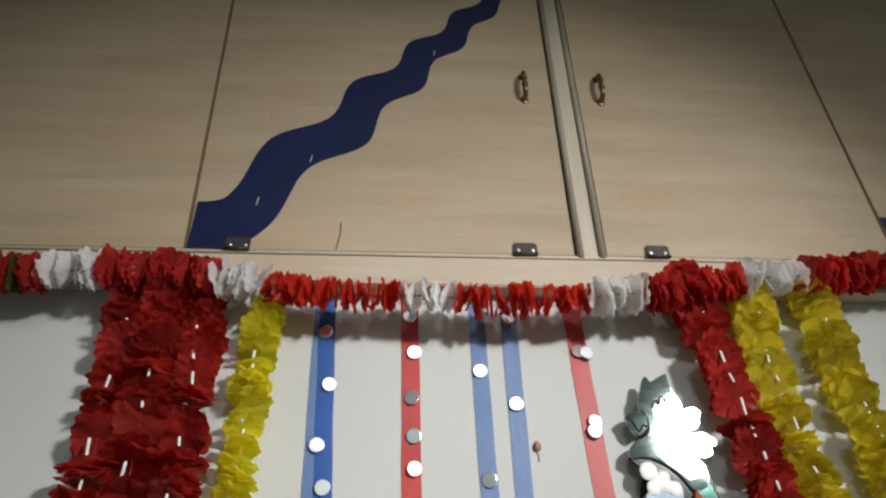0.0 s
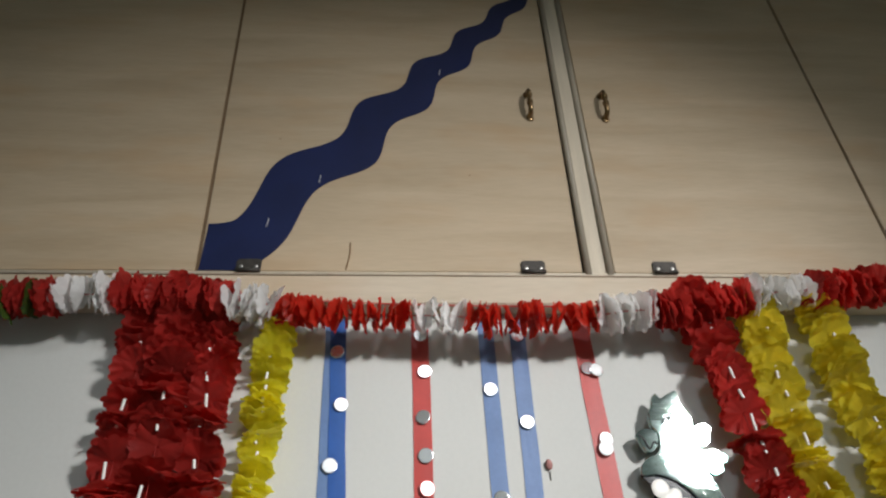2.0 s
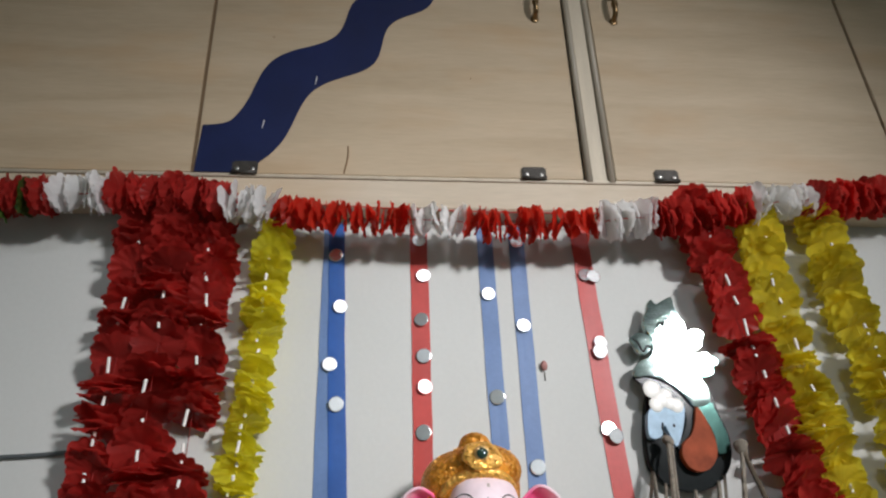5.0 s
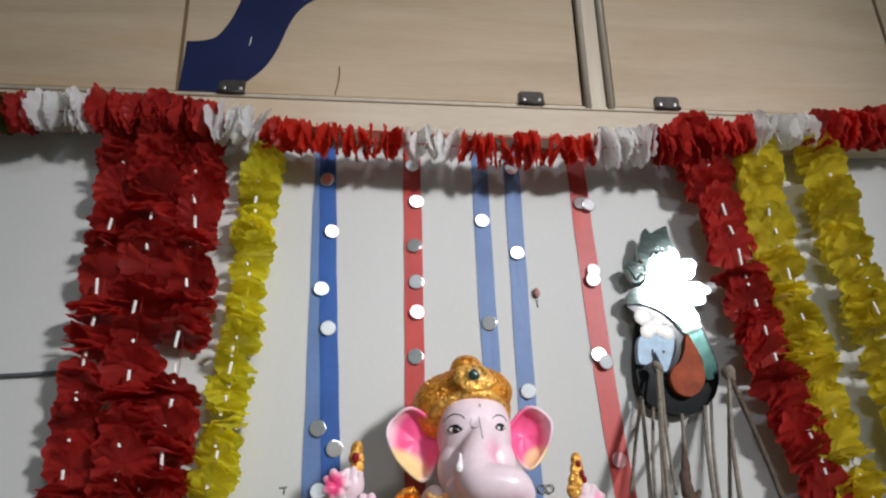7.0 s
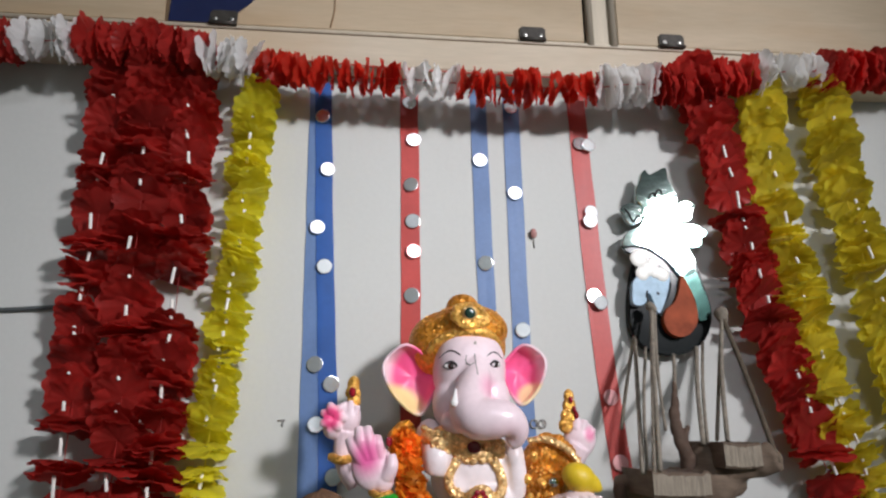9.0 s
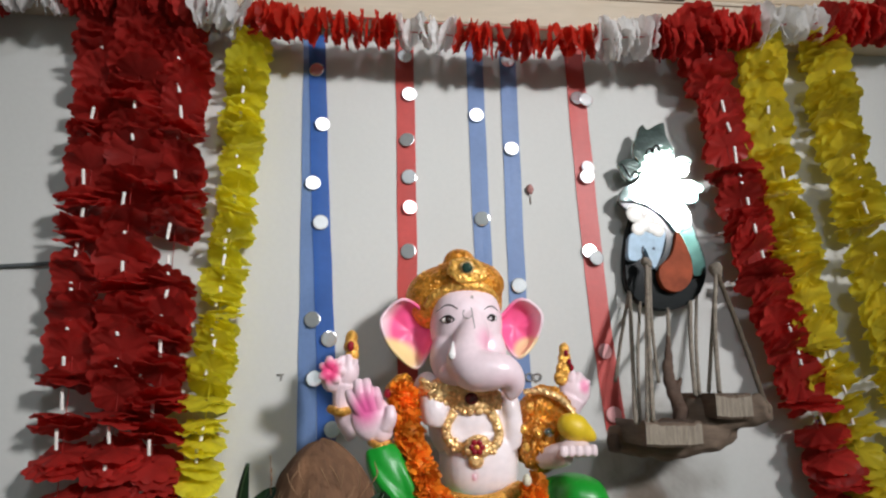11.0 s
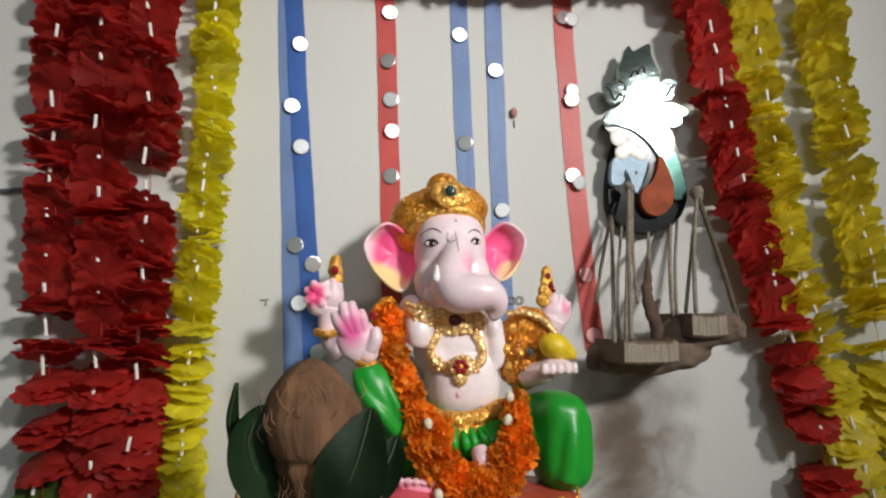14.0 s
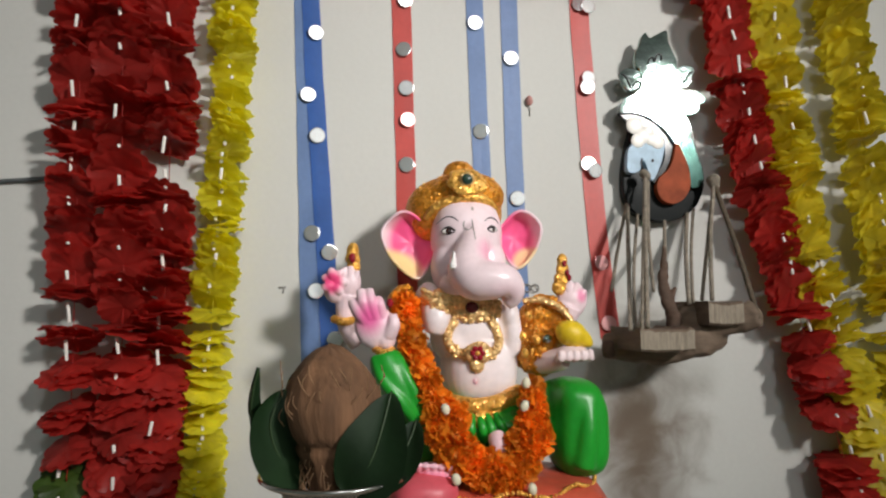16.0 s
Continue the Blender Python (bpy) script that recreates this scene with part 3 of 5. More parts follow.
inlay = wave_inlay(leaf, 0.0, -0.5025, 0.173)
wave_inlay(east_leaf, 1.279, 0.7765, 1.45)
under("scratch", Shape().tube([(-0.248, FRONT - 0.0006, 2.108), (-0.243, FRONT - 0.0006, 2.14), (-0.2435, FRONT - 0.0006, 2.165)], 0.0013, SCRATCH, 6), leaf, "brown drip mark")
for x, z in ((-0.02, 2.33), (-0.40, 2.42)):
    under("speck", Shape().blob((x, FRONT - 0.0004, z), (0.0016, 0.0006, 0.0016), SCRATCH, nu=8, nv=5), leaf, "small dark speck")
for x, z in ((-0.398, 2.2), (-0.312, 2.305), (-0.075, 2.62)):
    under("scratch", Shape().tube([(x, FRONT - 0.0016, z), (x + 0.002, FRONT - 0.0016, z + 0.018)], 0.0008, STRAW, 6), inlay, "thin pale scratch")


# ---- ribbons with mirror discs ----
def ribbon(path, width, material, label, y=-0.003, seed=0):
    """A satin ribbon taped flat on the wall, a little wavy in depth, with rolled edges."""
    P, _ = smooth([Vector((x, 0, z)) for x, z in path], 1, 8)
    front, back = [], []
    for i, p in enumerate(P):
        row, rear = [], []
        for k in range(7):
            u = k / 6 - 0.5
            d = 0.0005 * noise.noise(Vector((seed * 7.1, p.z * 9, u * 1.5)))
            row.append((p.x + u * width + 0.0012 * noise.noise(Vector((seed * 3.3, p.z * 14, 0))), y - abs(d), p.z))
            rear.append((row[-1][0], y + 0.0003, p.z))
        front.append(row)
        back.append(rear)
    s = Shape().grid(front, material, False, True).grid(back, material, False, True)
    s.grid([[r[0] for r in front], [r[0] for r in back]], material, False, True).grid([[r[-1] for r in front], [r[-1] for r in back]], material, False, True)
    return single("ribbon", s, label, "ribbon", "ribbons on the wall")


ribbon([(-0.266, 2.03), (-0.262, 1.9), (-0.256, 1.7), (-0.250, 1.5), (-0.246, 1.32)], 0.027, SKY_BLUE, "translucent blue satin ribbon under a second one", -0.0012, 1)
ribbon([(-0.258, 2.03), (-0.251, 1.9), (-0.238, 1.7), (-0.224, 1.5), (-0.218, 1.32)], 0.027, BLUE, "royal blue satin ribbon hanging on the wall", -0.0024, 2)
ribbon([(-0.118, 2.03), (-0.113, 1.85), (-0.109, 1.65), (-0.106, 1.42)], 0.0295, RED_SATIN, "red satin ribbon hanging on the wall", -0.0012, 3)
ribbon([(-0.003, 2.03), (0.001, 1.85), (0.006, 1.68), (0.012, 1.44)], 0.027, SKY_BLUE, "pale blue satin ribbon hanging on the wall", -0.0012, 4)
ribbon([(0.052, 2.03), (0.055, 1.85), (0.058, 1.62), (0.062, 1.42)], 0.027, SKY_BLUE, "pale blue satin ribbon hanging on the wall", -0.0012, 5)
ribbon([(0.163, 2.03), (0.168, 1.9), (0.178, 1.68), (0.189, 1.52), (0.200, 1.412)], 0.031, RED_SATIN, "red satin ribbon hanging on the wall", -0.0012, 6)


def disc(x, z, pink=False, y=-0.0052, r=0.0118):
    """A round cut mirror with a bevelled rim, leaning a little."""
    k = random.Random(int(x * 1e4) * 31 + int(z * 1e4))
    s = Shape()
    n = 14
    ring = lambda rr, yy: [Vector((rr * math.cos(2 * math.pi * i / n), yy, rr * math.sin(2 * math.pi * i / n))) for i in range(n)]
    s.grid([[Vector((0, 0.0004, 0))] * n, ring(r, 0.0004), ring(r, -0.0002), ring(r * 0.9, -0.0006), [Vector((0, -0.0006, 0))] * n], PINK_MIRROR if pink else MIRROR, True, True)
    ob = single("mirror_disc", s, "pinkish round mirror disc stuck on a ribbon" if pink else "small round silver mirror disc stuck on a ribbon", "mirror", "mirror discs on the ribbons")
    ob.matrix_world = pose(x, y, z, k.uniform(-9, 5), k.uniform(0, 360), k.uniform(-8, 12))


for x, z in ((-0.256, 1.967), (-0.243, 1.875), (-0.254, 1.779), (-0.240, 1.717), (-0.246, 1.571), (-0.221, 1.543), (-0.240, 1.487), (-0.212, 1.417),
             (-0.109, 1.932), (-0.112, 1.854), (-0.108, 1.793), (-0.108, 1.675), (-0.117, 1.998), (-0.001, 1.900), (0.005, 1.728), (0.0545, 1.845), (0.060, 1.625), (0.052, 1.998),
             (0.166, 1.937), (0.178, 1.817), (0.173, 1.680), (0.010, 1.49)):
    disc(x, z)
for x, z in ((-0.106, 1.744), (0.188, 1.527), (0.196, 1.435)):
    disc(x, z, True)
for x, z in ((0.179, 1.933), (0.174, 1.801), (0.182, 1.669)):
    disc(x, z, False, -0.0085)

# small marks and fixings on the wall
s = Shape().blob((0.082, -0.004, 1.778), (0.006, 0.005, 0.008), PLASTER_PINK, wob=0.25).tube([(0.083, -0.002, 1.768), (0.083, -0.001, 1.755)], 0.001, PENCIL, 6)
single("wall_plug", s, "small pinkish plug stuck in the wall", "wall plug")
s = Shape()
for dx in (-0.006, 0.006):
    s.tube([(0.078 + dx + 0.0055 * math.cos(a), -0.004, 1.489 + 0.0055 * math.sin(a)) for a in [i * math.pi / 4 for i in range(9)]], 0.0011, PENCIL, 6)
single("wire_hook", s, "small dark double wire ring on the wall", "hook")
s = Shape().tube([(-0.293, -0.0012, 1.492), (-0.283, -0.0012, 1.493)], 0.0012, PENCIL, 6).tube([(-0.286, -0.0012, 1.492), (-0.287, -0.0012, 1.484)], 0.0012, PENCIL, 6)
single("wall_mark", s, "small grey scuff mark on the wall", "mark")
single("wall_clip", Shape().box((0.634, -0.012, 1.811), (0.650, -0.0003, 1.842), PENCIL, 0.003), "small grey plastic clip on the wall", "clip")
single("cable", Shape().tube([(-1.3, -0.004, 1.60), (-0.9, -0.004, 1.632), (-0.68, -0.004, 1.643), (-0.58, -0.006, 1.651), (-0.5, -0.006, 1.655)], 0.0032, CABLE),
       "thin grey cable running along the wall", "cable")


# ---- garlands ----
def ruffle(r, seed, droop, material):
    """One thin plastic petal ring: a soft, slightly cupped disc with many small rounded petals round its rim."""
    k = random.Random(seed)
    n = 60
    lobes, p1, p2, p3 = k.choice((10, 12, 12, 15)), k.uniform(0, 6), k.uniform(0, 6), k.uniform(0, 6)
    w = k.choice((3, 4, 5))
    lift, lean = k.uniform(0.04, 0.10), k.uniform(-0.10, 0.10)
    edge = [k.uniform(-0.012, 0.012) for _ in range(n)]
    rows = []
    for f in (0.06, 0.35, 0.62, 0.82, 0.93, 1.0):
        row = []
        for i in range(n):
            a = 2 * math.pi * i / n
            notch = abs(math.sin(lobes * a / 2 + p1)) ** 0.6
            rim = 1 + (0.17 * (notch - 0.8) + 0.08 * math.sin(2 * a + p3) + 0.05 * math.sin(5 * a + p2) + edge[i]) * f * f
            z = (-droop * f * f + lift * f * f * math.sin(w * a + p2) + lean * f * f * math.cos(a + p3) + 0.07 * f * f * math.sin(2 * a + p1) + 0.03 * f ** 3 * math.sin(lobes * a + p3)) * r
            row.append((r * f * rim * math.cos(a), r * f * rim * math.sin(a), z))
        rows.append(row)
    return Shape().grid(rows, material, True).mesh("petal_ring")


RINGS = {}


def ring_mesh(material, r, droop, i):
    key = (material.name, round(r, 4), droop, i)
    if key not in RINGS:
        RINGS[key] = ruffle(r, hash_of(key), droop, material)
    return RINGS[key]


def hash_of(key):
    return sum(ord(c) * (7 + i) for i, c in enumerate(str(key)))


def upright(way):
    """A turn whose z runs along way and whose x stays along the wall."""
    z = way.normalized()
    x = (Vector((1, 0, 0)) - z * z.x).normalized()
    return Matrix((x, z.cross(x), z)).transposed().to_4x4()


def strand(path, r, colour, label, y, seed, step=0.044, droop=0.12, tail=None, face=(28, 62), layers=(3, 4, 5), gaps=()):
    """A hanging garland: flowers of a few scalloped petal rings, held apart on a thread by white straws. Above eye level the flowers
    show their undersides, below it their tops. tail: (from z, material); face: how far they tip; gaps: heights where flowers have slid away."""
    P, _ = smooth([Vector((x, y, z)) for x, z in path], 1, 24)
    k = random.Random(seed)
    top = thing("garland", label, "garland", "garlands on the wall", at=P[0])
    bpy.context.view_layer.update()
    under("thread", Shape().tube(P[::6], 0.0006, colour, 6), top, "thin thread in the colour of the petals")
    lengths = [0.0]
    for a, b in zip(P, P[1:]):
        lengths.append(lengths[-1] + (b - a).length)

    def at(d):
        i = min(max(next((j for j, q in enumerate(lengths) if q >= d), len(P) - 1), 1), len(P) - 1)
        t = (d - lengths[i - 1]) / max(lengths[i] - lengths[i - 1], 1e-6)
        return P[i - 1].lerp(P[i], t), (P[i] - P[i - 1]).normalized()

    straw = Shape().tube([(0, 0, -0.5), (0, 0, 0.5)], 1, STRAW, 7).mesh("straw")
    d = 0.0
    while d < lengths[-1]:
        gap = step * k.uniform(0.72, 1.25)
        mid, way = at(d)
        turn = upright(-way)
        if not any(u < mid.z < v for u, v in gaps):
            tip = k.uniform(*face) if k.random() < 0.8 else k.uniform(0, face[0] * 0.6)
            tilt = -tip * math.tanh((mid.z - 1.42) * 20) + k.uniform(-8, 8)
            roll, count = k.uniform(-14, 14), k.choice(layers)
            for c in range(count):
                p, way = at(min(d + c * 0.0052, lengths[-1]))
                m = tail[1] if tail and p.z < tail[0] else colour
                ob = part("petal_ring", ring_mesh(m, r, droop, k.randrange(12)), top)
                size = k.uniform(0.84, 1.08)
                q = Matrix.Translation(p - P[0] + Vector((k.uniform(-0.004, 0.004), k.uniform(-0.003, 0.003), 0))) @ turn
                ob.matrix_basis = q @ pose(0, 0, 0, tilt + k.uniform(-13, 13), roll + k.uniform(-9, 9), 0) @ pose(0, 0, 0, 0, 0, k.uniform(0, 360)) @ Matrix.Diagonal((size, size, size, 1))
        p, way = at(min(d + gap * 0.62, lengths[-1]))
        d += gap
        if k.random() < 0.28:
            continue
        st = part("straw", straw, top, "white plastic straw")
        st.matrix_basis = Matrix.Translation(p - P[0] + Vector((k.uniform(-0.003, 0.003), -0.006 - 0.3 * r, 0))) @ turn @ pose(0, 0, 0, k.uniform(-6, 6), k.uniform(-9, 9), 0) @ Matrix.Diagonal((0.0023, 0.0023, min(gap, 0.03) * k.uniform(0.35, 0.9), 1))
    return top


# three red strands and one yellow strand at the west end
strand([(-0.556, 2.05), (-0.560, 1.9), (-0.558, 1.75), (-0.553, 1.5), (-0.551, 1.3), (-0.556, 1.12)], 0.037, RED, "dark red plastic petal garland with white straws", -0.045, 11, tail=(1.262, GREEN_P))
strand([(-0.508, 2.05), (-0.502, 1.9), (-0.496, 1.7), (-0.487, 1.5), (-0.486, 1.3), (-0.490, 1.12)], 0.038, RED, "dark red plastic petal garland with white straws", -0.056, 12)
strand([(-0.458, 2.05), (-0.443, 1.9), (-0.437, 1.72), (-0.437, 1.5), (-0.443, 1.3), (-0.452, 1.12)], 0.037, RED, "dark red plastic petal garland with a gap in it", -0.045, 13, gaps=((1.655, 1.70),))
strand([(-0.352, 1.99), (-0.356, 1.86), (-0.357, 1.75), (-0.368, 1.6), (-0.377, 1.45), (-0.384, 1.3), (-0.392, 1.12)], 0.031, YELLOW, "bright yellow plastic petal garland", -0.036, 14, 0.022, face=(8, 46), layers=(2, 2, 3))
# one red and two yellow strands at the east end
strand([(0.352, 2.05), (0.374, 1.93), (0.394, 1.79), (0.418, 1.65), (0.447, 1.53), (0.490, 1.376), (0.536, 1.2), (0.55, 1.1)], 0.038, RED, "dark red plastic petal garland hanging askew", -0.05, 15, 0.039, gaps=((1.255, 1.29),))
strand([(0.466, 2.03), (0.456, 1.9), (0.468, 1.75), (0.490, 1.58), (0.530, 1.41), (0.568, 1.28), (0.60, 1.12)], 0.0375, OCHRE, "mustard yellow plastic petal garland", -0.046, 16, 0.040)
strand([(0.572, 2.03), (0.580, 1.88), (0.592, 1.76), (0.610, 1.58), (0.632, 1.42), (0.655, 1.25), (0.67, 1.12)], 0.037, OCHRE, "mustard yellow plastic petal garland", -0.046, 17, 0.040)


def top_garland():
    """The garland along the cabinet's bottom board, red with white sections."""
    P, _ = smooth([Vector((x, -0.072, z - 0.008)) for x, z in ((-1.05, 2.012), (-0.79, 2.032), (-0.65, 2.046), (-0.52, 2.047), (-0.38, 2.031), (-0.3, 2.014), (-0.2, 2.008), (-0.08, 2.008),
                  (0.0, 2.002), (0.1, 2.004), (0.17, 2.008), (0.23, 2.018), (0.344, 2.026), (0.494, 2.055), (0.63, 2.062), (0.71, 2.075), (1.0, 2.08))], 1, 16)
    k = random.Random(5)
    top = thing("garland", "long red and white plastic petal garland under the cabinet", "garland", "garlands on the wall", at=(0, -0.072, 2.0))
    bpy.context.view_layer.update()
    under("thread", Shape().tube(P[::5], 0.0009, BRIGHT_RED, 6), top, "red thread")
    whites = ((-0.692, -0.605), (-0.425, -0.345), (-0.128, -0.045), (0.185, 0.268), (0.445, 0.555))
    d = 0.0
    travelled, nxt = 0.0, 0.0
    for a, b in zip(P, P[1:]):
        way = (b - a).normalized()
        while nxt <= travelled + (b - a).length:
            p = a + way * (nxt - travelled)
            white = any(u < p.x < v for u, v in whites)
            inner = -0.345 < p.x < 0.19
            m = WHITE if white else (BRIGHT_RED if inner else RED)
            r = 0.0275 if inner else 0.033
            if -0.85 < p.x < -0.72 and k.random() < 0.2:
                m = GREEN_P
            ob = part("petal_ring", ring_mesh(m, r, 0.15, k.randrange(12)), top)
            turn = way.to_track_quat("Z", "Y").to_matrix().to_4x4()
            size = k.uniform(0.82, 1.12)
            lean = 46 * noise.noise(Vector((p.x * 13, 0.7, 2.1)))
            q = Matrix.Translation(p + Vector((0, k.uniform(-0.003, 0.003), k.uniform(-0.003, 0.003)))) @ turn @ pose(0, 0, 0, k.uniform(-18, 18), lean + k.uniform(-15, 15), k.uniform(0, 360))
            ob.matrix_basis = Matrix.Translation((0, 0.072, -2.0)) @ q @ Matrix.Diagonal((size, size, size, 1))
            nxt += k.uniform(0.0065, 0.0110) if not white else k.uniform(0.0075, 0.0120)
        travelled += (b - a).length


top_garland()
single("string", Shape().tube([(-1.0, FRONT - 0.003, 2.060), (-0.5, FRONT - 0.003, 2.052), (-0.1, FRONT - 0.003, 2.036), (0.25, FRONT - 0.003, 2.037), (0.6, FRONT - 0.003, 2.060), (1.0, FRONT - 0.003, 2.070)], 0.0014, RED_SATIN, 6),
       "thin red string along the cabinet's bottom board", "string")


# ---- wall hanging with the rope swing ----
hang = thing("wall_hanging", "polished silver elephant-shaped wall hanging with jute ropes", "wall hanging", at=(0.29, 0, 1.6))
bpy.context.view_layer.update()
under("backing", plate(Shape(), [(0.2494, 1.7508), (0.2345, 1.7213), (0.2271, 1.6922), (0.2224, 1.6584), (0.2237, 1.6250), (0.2414, 1.6002), (0.2726, 1.5891), (0.3023, 1.5914), (0.3306, 1.6080), (0.3463, 1.6345),
      (0.3497, 1.6636), (0.3414, 1.6978), (0.3312, 1.7371), (0.2974, 1.7613)], -0.021, -0.001, BLACK_GLOSS), hang, "glossy black backing")
under("curl_plate", plate(Shape(), [(0.2152, 1.7558), (0.2399, 1.7586), (0.2665, 1.7467), (0.2887, 1.7275), (0.3004, 1.7057), (0.2968, 1.6790), (0.2813, 1.6597), (0.2692, 1.6453), (0.2662, 1.6525), (0.2784, 1.6693), (0.2866, 1.6910), (0.2828, 1.7104),
      (0.2654, 1.7272), (0.2462, 1.7367), (0.2292, 1.7414)], -0.0268, -0.0205, BLACK_GLOSS), hang, "curved black enamel band")
under("head_plate", plate(Shape(), [(0.2511, 1.8190), (0.2438, 1.8297), (0.2437, 1.8469), (0.2504, 1.8605), (0.2546, 1.8745), (0.2604, 1.8806), (0.2670, 1.8729), (0.2793, 1.8792), (0.2947, 1.8851), (0.2967, 1.8677), (0.3028, 1.8519), (0.3085, 1.8386), (0.3081, 1.8237),
      (0.3051, 1.8063), (0.3083, 1.7941), (0.3190, 1.7888), (0.3321, 1.7911), (0.3408, 1.7853), (0.3363, 1.7783), (0.3197, 1.7761), (0.3106, 1.7661), (0.3181, 1.7501), (0.3257, 1.7356), (0.3254, 1.7161),
      (0.3155, 1.7088), (0.3011, 1.7077), (0.2939, 1.7182), (0.2824, 1.7326), (0.2611, 1.7479), (0.2369, 1.7548), (0.2173, 1.7536), (0.2181, 1.7681), (0.2283, 1.7780), (0.2409, 1.7831), (0.2497, 1.7930), (0.2525, 1.8077)], -0.033, -0.0215, SILVER), hang, "polished silver head plate")
for out in ([(0.2503, 1.8172), (0.2378, 1.8238), (0.2269, 1.8226), (0.2177, 1.8155), (0.2212, 1.8068), (0.2255, 1.7951), (0.2360, 1.7884), (0.2484, 1.7994)],
            [(0.3094, 1.8214), (0.3190, 1.8301), (0.3301, 1.8308), (0.3377, 1.8240), (0.3331, 1.8150), (0.3304, 1.8040), (0.3189, 1.7968), (0.3083, 1.8036)]):
    under("ear_plate", plate(Shape(), out, -0.0305, -0.0215, SILVER), hang, "small silver ear plate")
under("arm_plate", plate(Shape(), [(0.3110, 1.7740), (0.3249, 1.7792), (0.3403, 1.7853), (0.3500, 1.7796), (0.3475, 1.7716), (0.3413, 1.7696), (0.3386, 1.7577), (0.3247, 1.7526), (0.3151, 1.7584)], -0.0343, -0.0215, GREEN_REFLECTION), hang, "silver arm plate coloured with a dark greenish reflection")
under("body_plate", plate(Shape(), [(0.3038, 1.7114), (0.3145, 1.7081), (0.3259, 1.7150), (0.3335, 1.6947), (0.3416, 1.6658), (0.3414, 1.6466), (0.3320, 1.6394), (0.3223, 1.6417), (0.3218, 1.6657), (0.3134, 1.6897)], -0.032, -0.0215, GREEN_REFLECTION), hang, "silver plate coloured with a dark greenish reflection")
under("trunk_plate", plate(Shape(), [(0.3026, 1.7065), (0.3124, 1.6892), (0.3198, 1.6652), (0.3201, 1.6390), (0.3081, 1.6204), (0.2911, 1.6138), (0.2750, 1.6205), (0.2681, 1.6375), (0.2729, 1.6532), (0.2863, 1.6651), (0.2952, 1.6819)], -0.034, -0.0218, ORANGE_REFLECTION), hang, "trunk plate coloured with an orange-brown reflection")
under("bird_plate", plate(Shape(), [(0.2241, 1.6885), (0.2286, 1.7004), (0.2413, 1.7116), (0.2635, 1.7151), (0.2804, 1.7105), (0.2822, 1.6994), (0.2760, 1.6769), (0.2660, 1.6545), (0.2599, 1.6497), (0.2548, 1.6639), (0.2479, 1.6801), (0.2423, 1.6648),
      (0.2314, 1.6600), (0.2229, 1.6647)], -0.0345, -0.0218, BLUE_REFLECTION), hang, "silver plate coloured with a pale blue reflection")
for (x, z), r in (((0.2370, 1.7332), 0.0140), ((0.2575, 1.7247), 0.0098), ((0.2493, 1.7170), 0.012), ((0.2713, 1.7085), 0.0110), ((0.2617, 1.7123), 0.010), ((0.2406, 1.7097), 0.011)):
    under("knob", Shape().blob((x, -0.0345, z), (r, 0.0016, r), WHITE_REFLECTION, nu=18, nv=8), hang, "crest knob coloured with the lamp's white reflection")
under("eye", Shape().blob((0.2623, -0.0348, 1.6791), (0.0022, 0.001, 0.0026), INK, nu=10, nv=6), hang, "small dark eye")
for line in ([(0.2613, -0.0338, 1.8297), (0.2658, -0.0338, 1.8397), (0.2708, -0.0338, 1.8408), (0.2730, -0.0338, 1.8350), (0.2771, -0.0338, 1.8459), (0.2835, -0.0338, 1.8451), (0.2836, -0.0338, 1.8377)],
             [(0.2212, -0.0311, 1.8152), (0.2282, -0.0311, 1.8080), (0.2348, -0.0311, 1.7934), (0.2427, -0.0311, 1.8033), (0.2479, -0.0311, 1.8000)],
             [(0.3056, -0.0311, 1.8011), (0.3091, -0.0311, 1.8091), (0.3178, -0.0311, 1.8122), (0.3197, -0.0311, 1.8024), (0.3276, -0.0311, 1.8164), (0.3340, -0.0311, 1.8215)],
             [(0.2459, -0.0351, 1.6828), (0.2440, -0.0351, 1.6742), (0.2469, -0.0351, 1.6657)]):
    under("engraved_line", Shape().tube(line, 0.0013, INK, 6), hang)
knot_l, knot_r = (0.2451, -0.045, 1.6554), (0.3520, -0.045, 1.6439)
for p, r in ((knot_l, 0.008), (knot_r, 0.011)):
    under("knot", Shape().blob(p, (r, 0.009, r * 1.1), JUTE, wob=0.5), hang, "jute knot")
ropes = [((0.2235, -0.024, 1.6148), (0.1809, -0.06, 1.4817)), ((0.2242, -0.024, 1.6100), (0.1703, -0.15, 1.4291)), ((0.2396, -0.024, 1.5982), (0.1765, -0.15, 1.4281)), (knot_l, (0.1794, -0.165, 1.4301)), (knot_l, (0.1853, -0.168, 1.4326)), ((0.2497, -0.045, 1.6531), (0.2258, -0.1, 1.4796)),
         ((0.2816, -0.024, 1.5885), (0.2489, -0.09, 1.5293)), ((0.3182, -0.024, 1.6002), (0.2656, -0.12, 1.4623)), ((0.3286, -0.024, 1.6074), (0.2714, -0.12, 1.4640)), (knot_r, (0.2894, -0.11, 1.4675)), (knot_r, (0.2932, -0.13, 1.4670))]
for i, (a, b) in enumerate(ropes):
    mid = Vector(a).lerp(Vector(b), 0.5) + Vector((0.002 * math.sin(i * 2.3), 0.004, 0))
    under("rope", Shape().tube([a, mid, b], (0.0027, 0.0031, 0.0024)[i % 3], JUTE, 8), hang, "thin jute rope")
under("rope", Shape().tube([knot_r, Vector(knot_r).lerp(Vector((0.3447, -0.15, 1.4404)), 0.5) + Vector((0.003, 0, -0.002)), (0.3447, -0.15, 1.4404)], 0.0036, JUTE_DARK, 10), hang, "thicker dark twisted rope")


